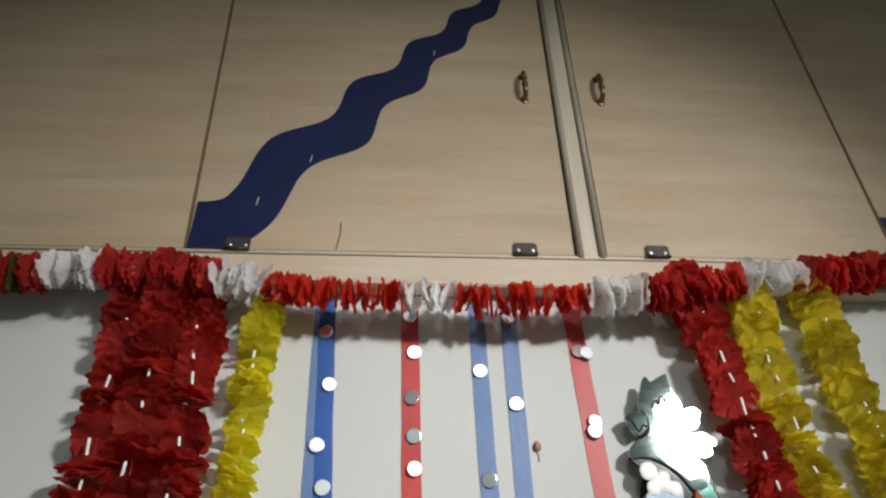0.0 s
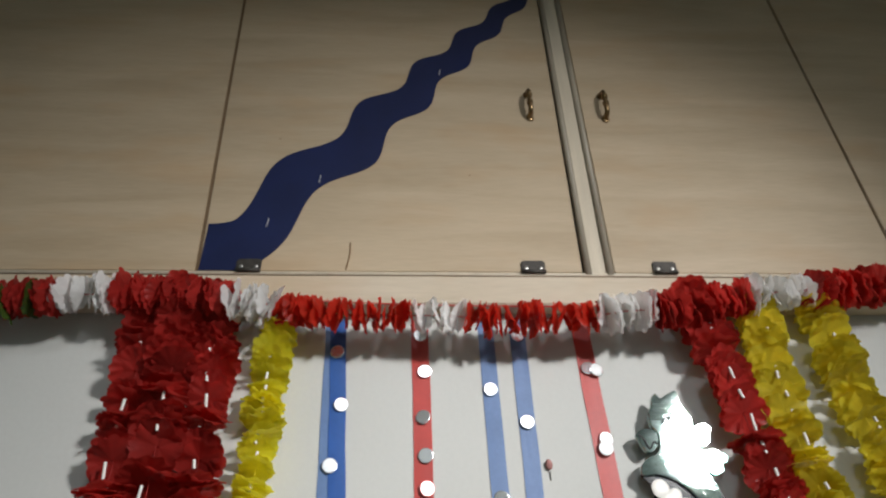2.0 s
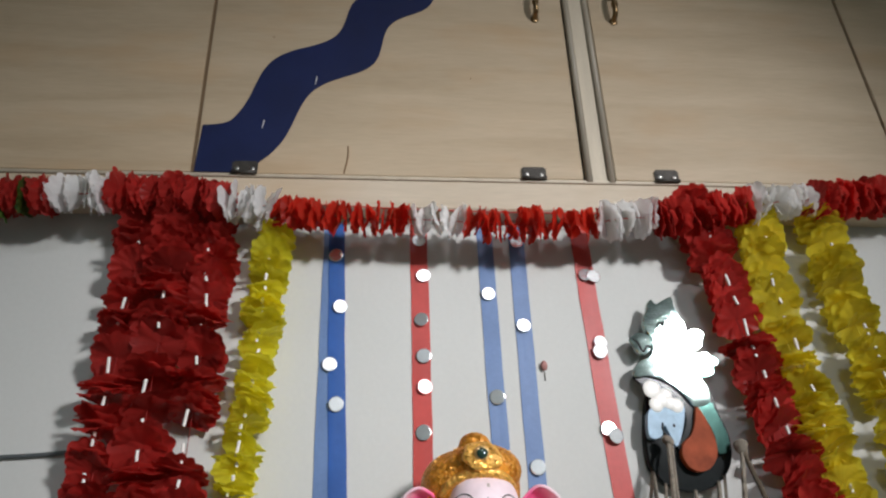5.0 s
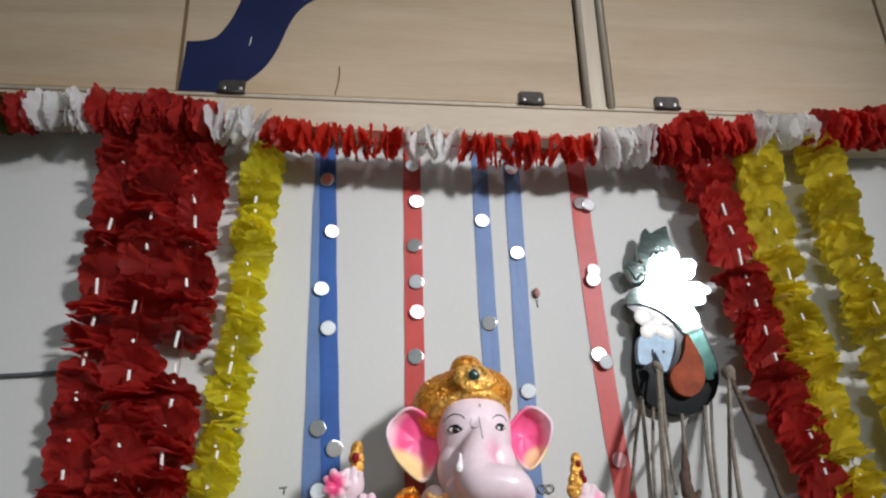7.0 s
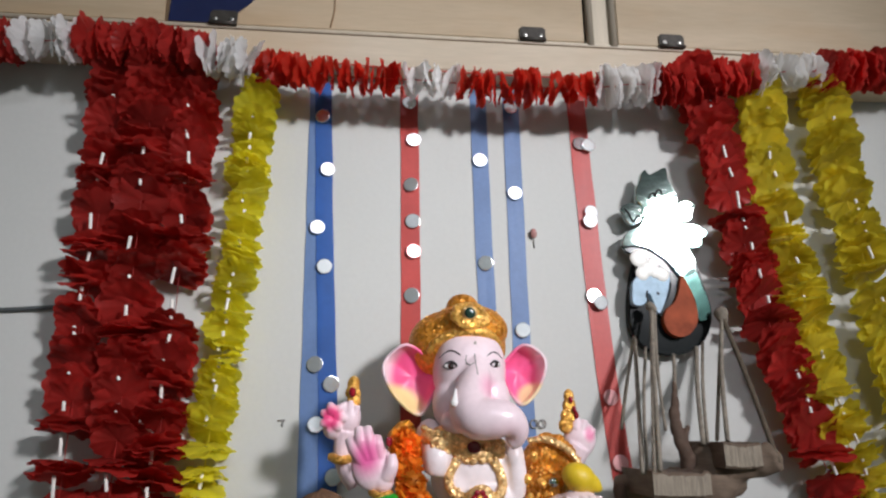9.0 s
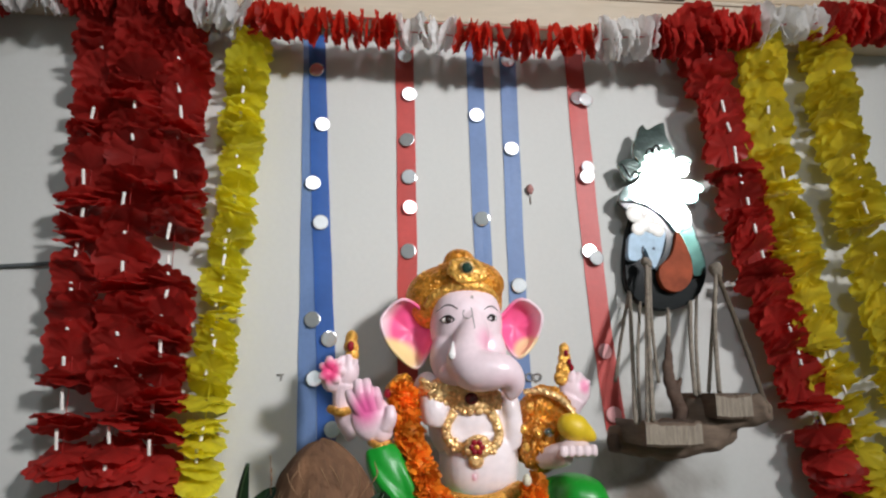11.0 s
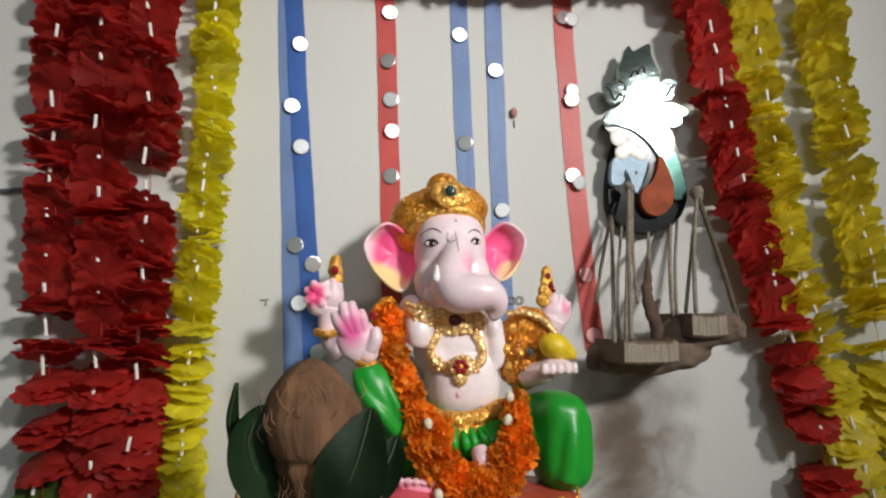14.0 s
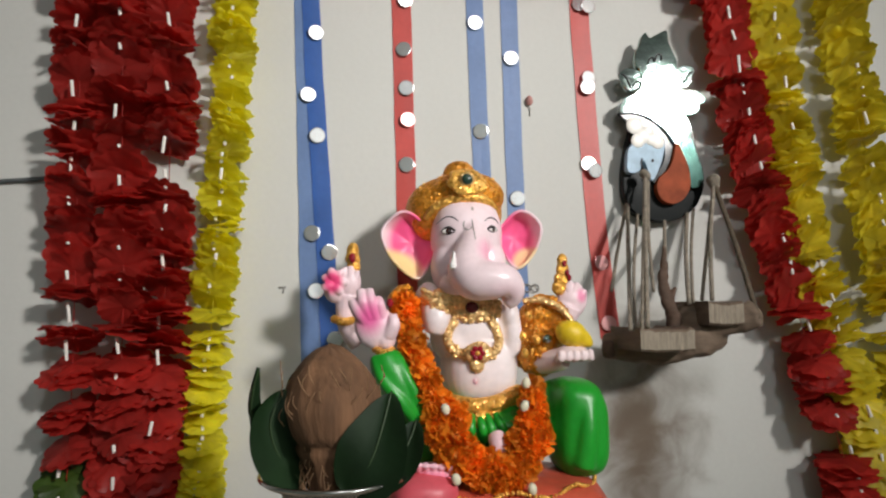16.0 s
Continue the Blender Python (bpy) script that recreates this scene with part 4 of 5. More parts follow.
def plank(lo, hi, seed, label):
    """A short weathered plank with chipped edges and a paler sawn front."""
    k = random.Random(seed)
    rows = []
    for i in range(15):
        f = i / 14
        x = lo[0] + (hi[0] - lo[0]) * f
        sag = 0.0022 * math.sin(math.pi * f) + k.uniform(-0.0008, 0.0008)
        t, b = hi[2] - sag * 1.3 + k.uniform(-0.0008, 0.0008), lo[2] - sag * 0.6
        y0, y1 = lo[1] + k.uniform(0, 0.002), hi[1]
        rows.append([(x, y1, b), (x, y0 + 0.003, b), (x, y0, b + 0.003), (x, y0, t - 0.003), (x, y0 + 0.003, t), (x, y1, t)])
    s = Shape().grid(rows, DRIFT, True, True)
    s.add(rows[0], [tuple(range(6))], DRIFT, True).add(rows[-1], [tuple(range(5, -1, -1))], DRIFT, True)
    front = s.slot(DRIFT_END)
    s.m = [front if (j % 6 in (2,) and j < 14 * 6) else m for j, m in enumerate(s.m)]
    return under("plank", s, hang, label)


lo1, hi1 = (0.1757, -0.168, 1.4026), (0.2473, -0.168, 1.4320)
lo2, hi2 = (0.2764, -0.152, 1.4345), (0.3242, -0.152, 1.4659)
plank(lo1, (hi1[0], -0.065, hi1[2]), 3, "grey weathered swing plank with a pale sawn edge")
plank(lo2, (hi2[0], -0.055, hi2[2]), 4, "grey weathered swing plank with a pale sawn edge")
lg = Shape()
lg.tube([(0.1672, -0.06, 1.4022), (0.1903, -0.075, 1.4056), (0.2259, -0.105, 1.4016), (0.2745, -0.115, 1.4121), (0.3140, -0.105, 1.4162)], [0.017, 0.021, 0.021, 0.022, 0.016], DRIFT, 14)
lg.tube([(0.2772, -0.11, 1.4141), (0.3022, -0.12, 1.4342), (0.3354, -0.13, 1.4404), (0.3494, -0.148, 1.4416)], [0.016, 0.018, 0.017, 0.010], DRIFT, 14)
lg.blob((0.2767, -0.1, 1.4415), (0.022, 0.02, 0.025), DRIFT)
lg.blob((0.3414, -0.135, 1.4448), (0.016, 0.014, 0.020), DRIFT)
log = Shape()
fuse(lg, log, DRIFT, 0.003, 2)
log.v = [tuple(Vector(v) + Vector((0.003 * noise.noise(Vector(v) * 70), 0.003 * noise.noise(Vector(v) * 65 + Vector((3, 1, 2))), 0.0035 * noise.noise(Vector(v) * 60)))) for v in log.v]
under("log", log, hang, "knotty driftwood log")
under("log_end", Shape().blob((0.1660, -0.082, 1.4020), (0.012, 0.006, 0.012), BARK, wob=0.4), hang, "dark hollow end of the log")
s = Shape()
for q, r in (((0.2479, -0.09, 1.5293), 0.004), ((0.2467, -0.09, 1.5174), 0.006), ((0.2442, -0.09, 1.5009), 0.0075), ((0.2443, -0.092, 1.4842), 0.008), ((0.2469, -0.095, 1.4677), 0.0085), ((0.2505, -0.1, 1.4527), 0.009), ((0.2522, -0.105, 1.4388), 0.012)):
    s.blob(q, (r, r * 0.8, 0.014), BARK, wob=0.45)
s.tube([(0.2598, -0.095, 1.4862), (0.2524, -0.098, 1.4675), (0.2552, -0.1, 1.4489)], [0.003, 0.004, 0.006], BARK, 8)
post = Shape()
fuse(s, post, BARK, 0.002, 1)
under("carved_post", post, hang, "dark reddish carved wooden post")


# ---- table ----
tb = thing("table", "plain low table with a cloth under the statue", "table", at=(-0.04, -0.25, 0))
bpy.context.view_layer.update()
under("tabletop", Shape().box((-0.42, -0.46, 1.15), (0.13, -0.02, 1.19), CLOTH, 0.006), tb)
for x in (-0.38, 0.09):
    for y in (-0.42, -0.06):
        under("leg", Shape().box((x - 0.025, y - 0.025, 0.0), (x + 0.025, y + 0.025, 1.149), CLOTH, 0.004), tb)

# ---- the statue: one painted plaster mesh ----
st = Shape()
# base
st.blob((-0.02, -0.19, 1.224), (0.128, 0.088, 0.048), BASE_RED, e=0.55, nu=40, nv=14, wob=0.05)
for i in range(90):
    a = -math.pi * (i + 0.5 * math.sin(i * 7.3)) / 89
    st.blob((-0.02 + 0.120 * math.cos(a), -0.19 + 0.082 * math.sin(a), 1.2635 + 0.004 * math.sin(i * 12.9)), (0.0026, 0.0026, 0.0026), GOLD, nu=7, nv=5)
# legs in their green cloth
lg = Shape()
lg.blob((0.0838, -0.185, 1.3150), (0.033, 0.045, 0.052), GREEN, e=0.6, nu=28, nv=16)
lg.blob((0.0808, -0.185, 1.3459), (0.031, 0.046, 0.030), GREEN, (0, 8, 0), e=0.75, nu=24)
lg.tube([(0.0506, -0.15, 1.3315), (0.0692, -0.165, 1.3436), (0.0869, -0.18, 1.3502)], [0.030, 0.030, 0.026], GREEN, 16)
lg.tube([(0.0868, -0.215, 1.3597), (0.0846, -0.226, 1.3222), (0.0789, -0.222, 1.2783)], [0.012, 0.012, 0.014], GREEN, 12)
lg.blob((-0.0106, -0.18, 1.3180), (0.070, 0.045, 0.030), GREEN, nu=24)
lg.blob((-0.0789, -0.185, 1.3166), (0.050, 0.045, 0.042), GREEN, nu=24)
fuse(lg, st, GREEN, 0.0022, 8)
for u0, u1, v0, v1 in ((0.0, 0.004, 0.0, 0.0), (0.008, 0.014, 0.001, 0.002), (-0.009, -0.012, 0.001, 0.0), (0.018, 0.028, 0.002, 0.006)):
    c = Vector((-0.0373, -0.22, 1.3380))
    st.tube([c + Vector((u0, 0.004, v0)), c + Vector((u0 * 0.6 + u1 * 0.5, -0.004, -0.014)), c + Vector((u1, 0.004, -0.030 + v1))], [0.004, 0.0058, 0.004], GREEN, 8)
# the bent arm with its loose green sleeve
sl = Shape()
sl.tube([(-0.1441, -0.205, 1.4085), (-0.1393, -0.207, 1.3933), (-0.1287, -0.208, 1.3735), (-0.1150, -0.205, 1.3508), (-0.1060, -0.195, 1.3195)], [0.0165, 0.021, 0.0225, 0.021, 0.017], GREEN, 18)
sl.tube([(-0.1549, -0.212, 1.4063), (-0.1468, -0.222, 1.3829), (-0.1279, -0.226, 1.3589), (-0.1100, -0.218, 1.3357), (-0.1034, -0.21, 1.3173)], [0.006, 0.0075, 0.008, 0.008, 0.006], GREEN, 10)
sl.tube([(-0.1284, -0.214, 1.4067), (-0.1211, -0.222, 1.3868), (-0.1098, -0.222, 1.3625), (-0.0999, -0.214, 1.3371)], [0.005, 0.006, 0.007, 0.006], GREEN, 10)
fuse(sl, st, GREEN, 0.0018, 5)
# feet
ft = Shape()
ft.tube([(-0.0221, -0.232, 1.3181), (-0.0202, -0.242, 1.3106), (-0.0178, -0.243, 1.3015)], [0.010, 0.011, 0.009], SKIN, 14)
for i in range(4):
    ft.blob(Vector((-0.0248, -0.249, 1.2976)) + Vector((0.0046 * i, 0, 0.0008 * i)), (0.0029, 0.004, 0.0065), SKIN, nu=8, nv=6)
fuse(ft, st, FOOT_PAINT, 0.0014, 3)
st.blob((-0.1034, -0.25, 1.2664), (0.037, 0.034, 0.021), CUSHION, e=0.85)
fo = Shape()
fo.blob((-0.0916, -0.238, 1.2817), (0.023, 0.026, 0.012), PINK)
for i in range(5):
    fo.tube([Vector((-0.1087, -0.252, 1.2904)) + Vector((0.0082 * i, 0, -0.0006 * i)), Vector((-0.1110, -0.262, 1.2982)) + Vector((0.0085 * i, 0, -0.001 * i))], [0.0044, 0.0038], PINK, 8)
fuse(fo, st, TOE_PAINT, 0.0013, 3)
# body
bd = Shape()
bd.blob((-0.0266, -0.145, 1.3872), (0.047, 0.052, 0.050), SKIN, e=0.80, nu=32, nv=20)
bd.blob((-0.0314, -0.143, 1.4306), (0.056, 0.046, 0.046), SKIN, e=0.85, nu=28, nv=16)
bd.blob((-0.0577, -0.176, 1.4166), (0.020, 0.012, 0.020), SKIN)
bd.blob((-0.0124, -0.176, 1.4154), (0.020, 0.012, 0.020), SKIN)
bd.blob((-0.0893, -0.15, 1.4646), (0.018, 0.026, 0.028), SKIN)
bd.tube([(-0.0839, -0.165, 1.4643), (-0.0824, -0.182, 1.4485), (-0.0857, -0.18, 1.4305)], [0.016, 0.0175, 0.012], SKIN, 16)
bd.blob((0.0066, -0.172, 1.4492), (0.014, 0.022, 0.020), SKIN)
bd.tube([(0.0072, -0.178, 1.4545), (0.0098, -0.18, 1.4307), (0.0078, -0.175, 1.4043)], [0.011, 0.012, 0.012], SKIN, 14)
skin = fuse(bd, st, BODY, 0.002, 7)
c = on(skin, (-0.0384, 1.3746))
st.blob(c + Vector((0, 0.0008, 0)), (0.0032, 0.0016, 0.0042), BLUSH, nu=12, nv=6)
st.blob(c + Vector((0.0004, 0.0002, 0.0006)), (0.0016, 0.0012, 0.0022), SKIN, nu=10, nv=6)
# shawl of orange and gold glitter
sw = Shape()
sw.blob((-0.1188, -0.14, 1.4626), (0.022, 0.024, 0.026), DARK_GOLD)
sw.blob((0.0560, -0.145, 1.4452), (0.030, 0.030, 0.032), DARK_GOLD, (0, 25, 0))
sw.blob((0.0465, -0.155, 1.4074), (0.026, 0.032, 0.036), DARK_GOLD)
sw.blob((0.0713, -0.16, 1.4341), (0.020, 0.024, 0.024), DARK_GOLD)
cloth = Shape()
shawl = fuse(sw, cloth, DARK_GOLD, 0.002, 3)
st.add([Vector(v) + Vector((1, -1.4, 1)) * (0.0030 * noise.noise(Vector(v) * 130) + 0.0035 * noise.noise(Vector(v) * 60)) for v in cloth.v], cloth.f, DARK_GOLD)
k = random.Random(17)
for i in range(120):
    g = on(shawl, (k.uniform(0.020, 0.078), k.uniform(1.385, 1.475)), 0.002)
    r = k.uniform(0.0010, 0.0026)
    st.blob(g, (r, r, r * 1.3), GOLD if i % 3 else DARK_GOLD, nu=6, nv=4)
st.tube([(0.0252, -0.172, 1.4675), (0.0484, -0.178, 1.4680), (0.0707, -0.185, 1.4558), (0.0826, -0.192, 1.4387)], [0.003, 0.0042, 0.0045, 0.003], PALE_GOLD, 10)
for q in ((0.0207, -0.186, 1.4254), (0.0228, -0.19, 1.4049), (0.0378, -0.192, 1.4201), (0.0562, -0.19, 1.3988), (0.0314, -0.178, 1.4487)):
    st.blob(q, (0.0052, 0.004, 0.006), GOLD, wob=0.4, nu=10, nv=7)
st.blob((0.0483, -0.197, 1.4221), (0.0065, 0.004, 0.006), SILVER, wob=0.5, nu=10, nv=7)
# the open palm
hd = Shape()
hd.blob((-0.1548, -0.2, 1.4393), (0.0235, 0.012, 0.026), SKIN, (0, -18, 0), nu=24)
hd.blob((-0.1429, -0.2, 1.4250), (0.0125, 0.011, 0.013), SKIN)
for a, b, c, r in (((-0.1647, -0.203, 1.4456), (-0.1753, -0.207, 1.4597), (-0.1814, -0.203, 1.4699), 0.0070), ((-0.1606, -0.205, 1.4495), (-0.1683, -0.21, 1.4675), (-0.1718, -0.206, 1.4816), 0.0062),
                   ((-0.1547, -0.205, 1.4503), (-0.1594, -0.21, 1.4678), (-0.1614, -0.206, 1.4824), 0.0062), ((-0.1467, -0.203, 1.4482), (-0.1495, -0.208, 1.4642), (-0.1505, -0.204, 1.4723), 0.0056)):
    hd.tube([a, b, c], [r * 1.3, r * 1.15, r * 0.7], SKIN, 12)
hd.tube([(-0.1389, -0.204, 1.4301), (-0.1339, -0.209, 1.4410), (-0.1347, -0.207, 1.4529)], [0.0095, 0.0078, 0.005], SKIN, 12)
fuse(hd, st, OPEN_PALM, 0.0011, 3)
st.blob((-0.1374, -0.196, 1.4661), (0.0042, 0.004, 0.0055), GEM_RED, nu=10, nv=6)
st.tube([(-0.1550, -0.2, 1.4134), (-0.1451, -0.216, 1.4102), (-0.1341, -0.202, 1.4120)], 0.0042, GOLD, 10)
# raised hand behind it with a pink flower and a gold finial
lh = Shape()
lh.tube([(-0.1743, -0.115, 1.4167), (-0.1867, -0.118, 1.4337), (-0.1921, -0.12, 1.4559), (-0.1897, -0.122, 1.4780)], [0.014, 0.013, 0.0125, 0.014], SKIN, 14)
lh.blob((-0.1862, -0.125, 1.4917), (0.014, 0.012, 0.020), SKIN, (0, 10, 0))
for a, b in (((-0.1924, -0.13, 1.4999), (-0.1945, -0.132, 1.5120)), ((-0.1858, -0.131, 1.5008), (-0.1857, -0.132, 1.5141)), ((-0.1788, -0.13, 1.4986), (-0.1770, -0.131, 1.5085))):
    lh.tube([a, b], [0.0052, 0.004], SKIN, 10)
lh.blob((-0.2057, -0.128, 1.4836), (0.013, 0.012, 0.016), SKIN)
for i in range(7):
    a = i * 0.9
    lh.blob(Vector((-0.2060, -0.138, 1.4931)) + Vector((0.0085 * math.cos(a), 0.002 * math.sin(3 * a), 0.011 * math.sin(a))), (0.0062, 0.004, 0.0085), PINK, (0, 90 - 57.3 * a, 0), nu=10, nv=6)
fuse(lh, st, LOTUS_HAND, 0.0012, 3)
st.tube([(-0.2063, -0.128, 1.4480), (-0.1947, -0.14, 1.4442), (-0.1829, -0.128, 1.4459)], 0.0052, GOLD, 10)
for u, r in (((-0.1827, -0.124, 1.5336), 0.0085), ((-0.1827, -0.126, 1.5245), 0.0100), ((-0.1816, -0.126, 1.5144), 0.0085)):
    st.blob(u, (r, 0.0055, 0.0105), GOLD, wob=0.2, nu=14, nv=8)
st.blob((-0.1835, -0.133, 1.5239), (0.0045, 0.003, 0.0065), GEM_RED, nu=10, nv=6)
# the other raised hand
fh = Shape()
fh.tube([(0.0770, -0.095, 1.4266), (0.0951, -0.098, 1.4439), (0.1055, -0.1, 1.4613)], [0.018, 0.018, 0.019], SKIN, 14)
fh.blob((0.1089, -0.102, 1.4695), (0.0215, 0.013, 0.024), SKIN, (0, 10, 0), nu=24)
for a, b in (((0.0924, -0.106, 1.4791), (0.0936, -0.108, 1.4931)), ((0.1016, -0.108, 1.4824), (0.1040, -0.11, 1.4964)), ((0.1112, -0.108, 1.4811), (0.1151, -0.109, 1.4927)), ((0.1212, -0.106, 1.4727), (0.1262, -0.107, 1.4832))):
    fh.tube([a, b], [0.0065, 0.0045], SKIN, 10)
fuse(fh, st, FAR_HAND, 0.0014, 4)
for u, r in (((0.0953, -0.108, 1.5215), 0.0075), ((0.0949, -0.11, 1.5107), 0.0092), ((0.0929, -0.111, 1.4977), 0.0100), ((0.0903, -0.11, 1.4860), 0.0095)):
    st.blob(u, (r, 0.0055, 0.0108), GOLD, wob=0.2, nu=14, nv=8)
for q in ((0.0959, -0.116, 1.5173), (0.0993, -0.117, 1.5054), (0.1023, -0.116, 1.4984)):
    st.blob(q, (0.0032, 0.0025, 0.0045), GEM_RED, nu=10, nv=6)
# hand with the sweet
sh = Shape()
sh.tube([(0.0472, -0.172, 1.3925), (0.0577, -0.19, 1.3956), (0.0679, -0.2, 1.4002)], [0.014, 0.014, 0.013], SKIN, 14)
sh.blob((0.0760, -0.202, 1.4052), (0.020, 0.015, 0.010), SKIN)
for i in range(5):
    c = Vector((0.0561, -0.212, 1.4023)) + Vector((0.0088 * i, 0, 0.0002 * i))
    sh.tube([c, c + Vector((0.0008, -0.008, -0.003)), c + Vector((0.0012, -0.007, 0.007))], [0.0047, 0.0049, 0.0038], SKIN, 10)
fuse(sh, st, FAINT_PINK, 0.0013, 3)
sweet = Shape().blob((0.0756, -0.203, 1.4278), (0.0195, 0.0165, 0.0160), LADDU, (0, 22, 0), nu=24, nv=16)
sweet.tube([(0.0829, -0.203, 1.4255), (0.0930, -0.204, 1.4192), (0.1003, -0.204, 1.4138)], [0.013, 0.009, 0.0025], LADDU, 16)
fuse(sweet, st, LADDU, 0.0014, 5)
# belt
c = Vector((-0.0345, -0.21, 1.3485))
belt = [c + Vector((x, 0.052 - 0.052 * math.cos(x / 0.042), 0.010 * (x / 0.05) ** 2 + 0.03 * x)) for x in [-0.052 + 0.104 * i / 12 for i in range(13)]]
st.tube(belt, [0.007] + [0.0092] * 11 + [0.007], GOLD, 14)
for i in range(27):
    q = belt[0].lerp(belt[-1], i / 26)
    x = q.x - c.x
    q = c + Vector((x, 0.051 - 0.052 * math.cos(x / 0.042) - 0.002, 0.010 * (x / 0.05) ** 2 + 0.03 * x - 0.0085 - 0.004 * (i % 2)))
    st.blob(q, (0.0036, 0.003, 0.0058), GOLD, nu=8, nv=6)
st.blob(c + Vector((0.001, -0.006, -0.014)), (0.013, 0.005, 0.011), GOLD, wob=0.25)
# collar and necklace
def jewel(path, r, material):
    """A beaded band laid on the chest."""
    P2, _ = smooth([on(skin, q, 0.001) for q in path], 1, 4)
    P2 = [on(skin, (q.x, q.z), 0.001) for q in P2]
    st.tube(P2, r, material, 10)
    k = random.Random(len(path) * 7)
    for q in P2:
        for d in (-0.8, 0.8):
            st.blob(q + Vector((k.uniform(-1, 1) * r * 0.3, -r * 0.55, d * r + k.uniform(-0.3, 0.3) * r)), (r * 0.52, r * 0.4, r * 0.52), material, nu=8, nv=5)


jewel([(-0.0954, 1.4738), (-0.0858, 1.4682), (-0.0719, 1.4628), (-0.0570, 1.4563), (-0.0390, 1.4518), (-0.0208, 1.4535), (-0.0066, 1.4594)], 0.0078, PALE_GOLD)
st.blob((-0.0487, -0.178, 1.4714), (0.040, 0.018, 0.018), PALE_GOLD, (20, 0, 0), wob=0.12)
jewel([(-0.0593, 1.4457), (-0.0668, 1.4332), (-0.0691, 1.4206), (-0.0607, 1.4088), (-0.0377, 1.4032), (-0.0158, 1.4076), (-0.0082, 1.4190), (-0.0110, 1.4328), (-0.0169, 1.4447)], 0.0056, PALE_GOLD)
c = on(skin, (-0.0365, 1.4072), 0.005)
st.blob(c, (0.016, 0.006, 0.013), PALE_GOLD, wob=0.2)
st.blob(c + Vector((-0.001, 0.001, -0.014)), (0.009, 0.005, 0.010), PALE_GOLD, wob=0.2)
for a in range(6):
    st.blob(c + Vector((0.0058 * math.cos(a * 1.05), -0.0055, 0.0058 * math.sin(a * 1.05))), (0.0036, 0.002, 0.0036), GEM_RED, nu=8, nv=5)
st.blob(c + Vector((0, -0.006, 0)), (0.003, 0.002, 0.003), GOLD, nu=8, nv=5)
st.blob(on(skin, (-0.0409, 1.4600), 0.014), (0.0082, 0.004, 0.0070), GEM_DARK_RED, nu=12, nv=6)
# head
he = Shape()
he.blob((-0.0393, -0.14, 1.5503), (0.0455, 0.046, 0.052), SKIN, e=0.86, nu=36, nv=22)
he.blob((-0.0604, -0.155, 1.5102), (0.026, 0.028, 0.036), SKIN, nu=24)
he.blob((-0.0171, -0.155, 1.5152), (0.026, 0.026, 0.034), SKIN, nu=24)
he.tube([(-0.0343, -0.168, 1.5689), (-0.0352, -0.178, 1.5458), (-0.0409, -0.192, 1.5232), (-0.0461, -0.204, 1.5041), (-0.0401, -0.214, 1.4922), (-0.0232, -0.22, 1.4906), (-0.0068, -0.22, 1.4894), (0.0029, -0.216, 1.4798), (0.0024, -0.212, 1.4697), (-0.0047, -0.21, 1.4633)],
        [0.013, 0.0165, 0.0215, 0.0245, 0.0245, 0.0225, 0.020, 0.0155, 0.0115, 0.008], SKIN, 24)
he.blob((-0.0572, -0.185, 1.4871), (0.022, 0.020, 0.015), SKIN)
face = fuse(he, st, FACE, 0.0018, 9)
c = on(face, (-0.0651, 1.5139), 0.001)
st.tube([c + Vector((0.001, 0.002, 0.010)), c + Vector((0, -0.002, 0.001)), c + Vector((-0.001, -0.004, -0.006)), c + Vector((-0.002, -0.005, -0.010))], [0.0012, 0.0026, 0.0048, 0.0028], EYE_WHITE, 12)
for (x, z), w, s in (((-0.0664, 1.5522), 0.0076, -1), ((-0.0123, 1.5545), 0.0062, 1)):
    lid = lambda dx, dz, out=0.0006: on(face, (x + dx * w, z + dz * w), out)
    st.blob(on(face, (x, z), -0.0012), (w, 0.0026, w * 0.46), EYE_WHITE, nu=16, nv=8)
    st.blob(on(face, (x + 0.001, z), 0.0004), (w * 0.62, 0.0016, w * 0.47), IRIS, nu=12, nv=6)
    st.blob(on(face, (x + 0.001, z), 0.0016), (w * 0.27, 0.0008, w * 0.27), INK, nu=10, nv=6)
    st.tube([lid(s * 1.15, -0.05), lid(s * 0.5, 0.5), lid(-s * 0.3, 0.58), lid(-s * 1.05, 0.0)], [0.0007, 0.0017, 0.0018, 0.0009], INK, 6)
    st.tube([lid(s * 1.0, -0.12), lid(0, -0.5), lid(-s * 0.95, -0.1)], 0.0006, INK, 6)
    st.tube([lid(s * 1.7, 1.4), lid(s * 0.9, 2.1), lid(0, 2.45), lid(-s * 0.9, 2.2), lid(-s * 1.6, 1.6)], [0.0003, 0.0006, 0.0008, 0.0007, 0.0003], INK, 6)
for path in (((-0.0472, 1.5646), (-0.0485, 1.5571), (-0.0438, 1.5528), (-0.0389, 1.5560)), ((-0.0381, 1.5667), (-0.0377, 1.5592), (-0.0374, 1.5496), (-0.0371, 1.5400))):
    st.tube([on(face, q, 0.0003) for q in path], 0.0005, PENCIL, 6)
st.blob(on(face, (-0.0364, 1.5794), 0.0), (0.0018, 0.0006, 0.0035), MARK, nu=10, nv=6)


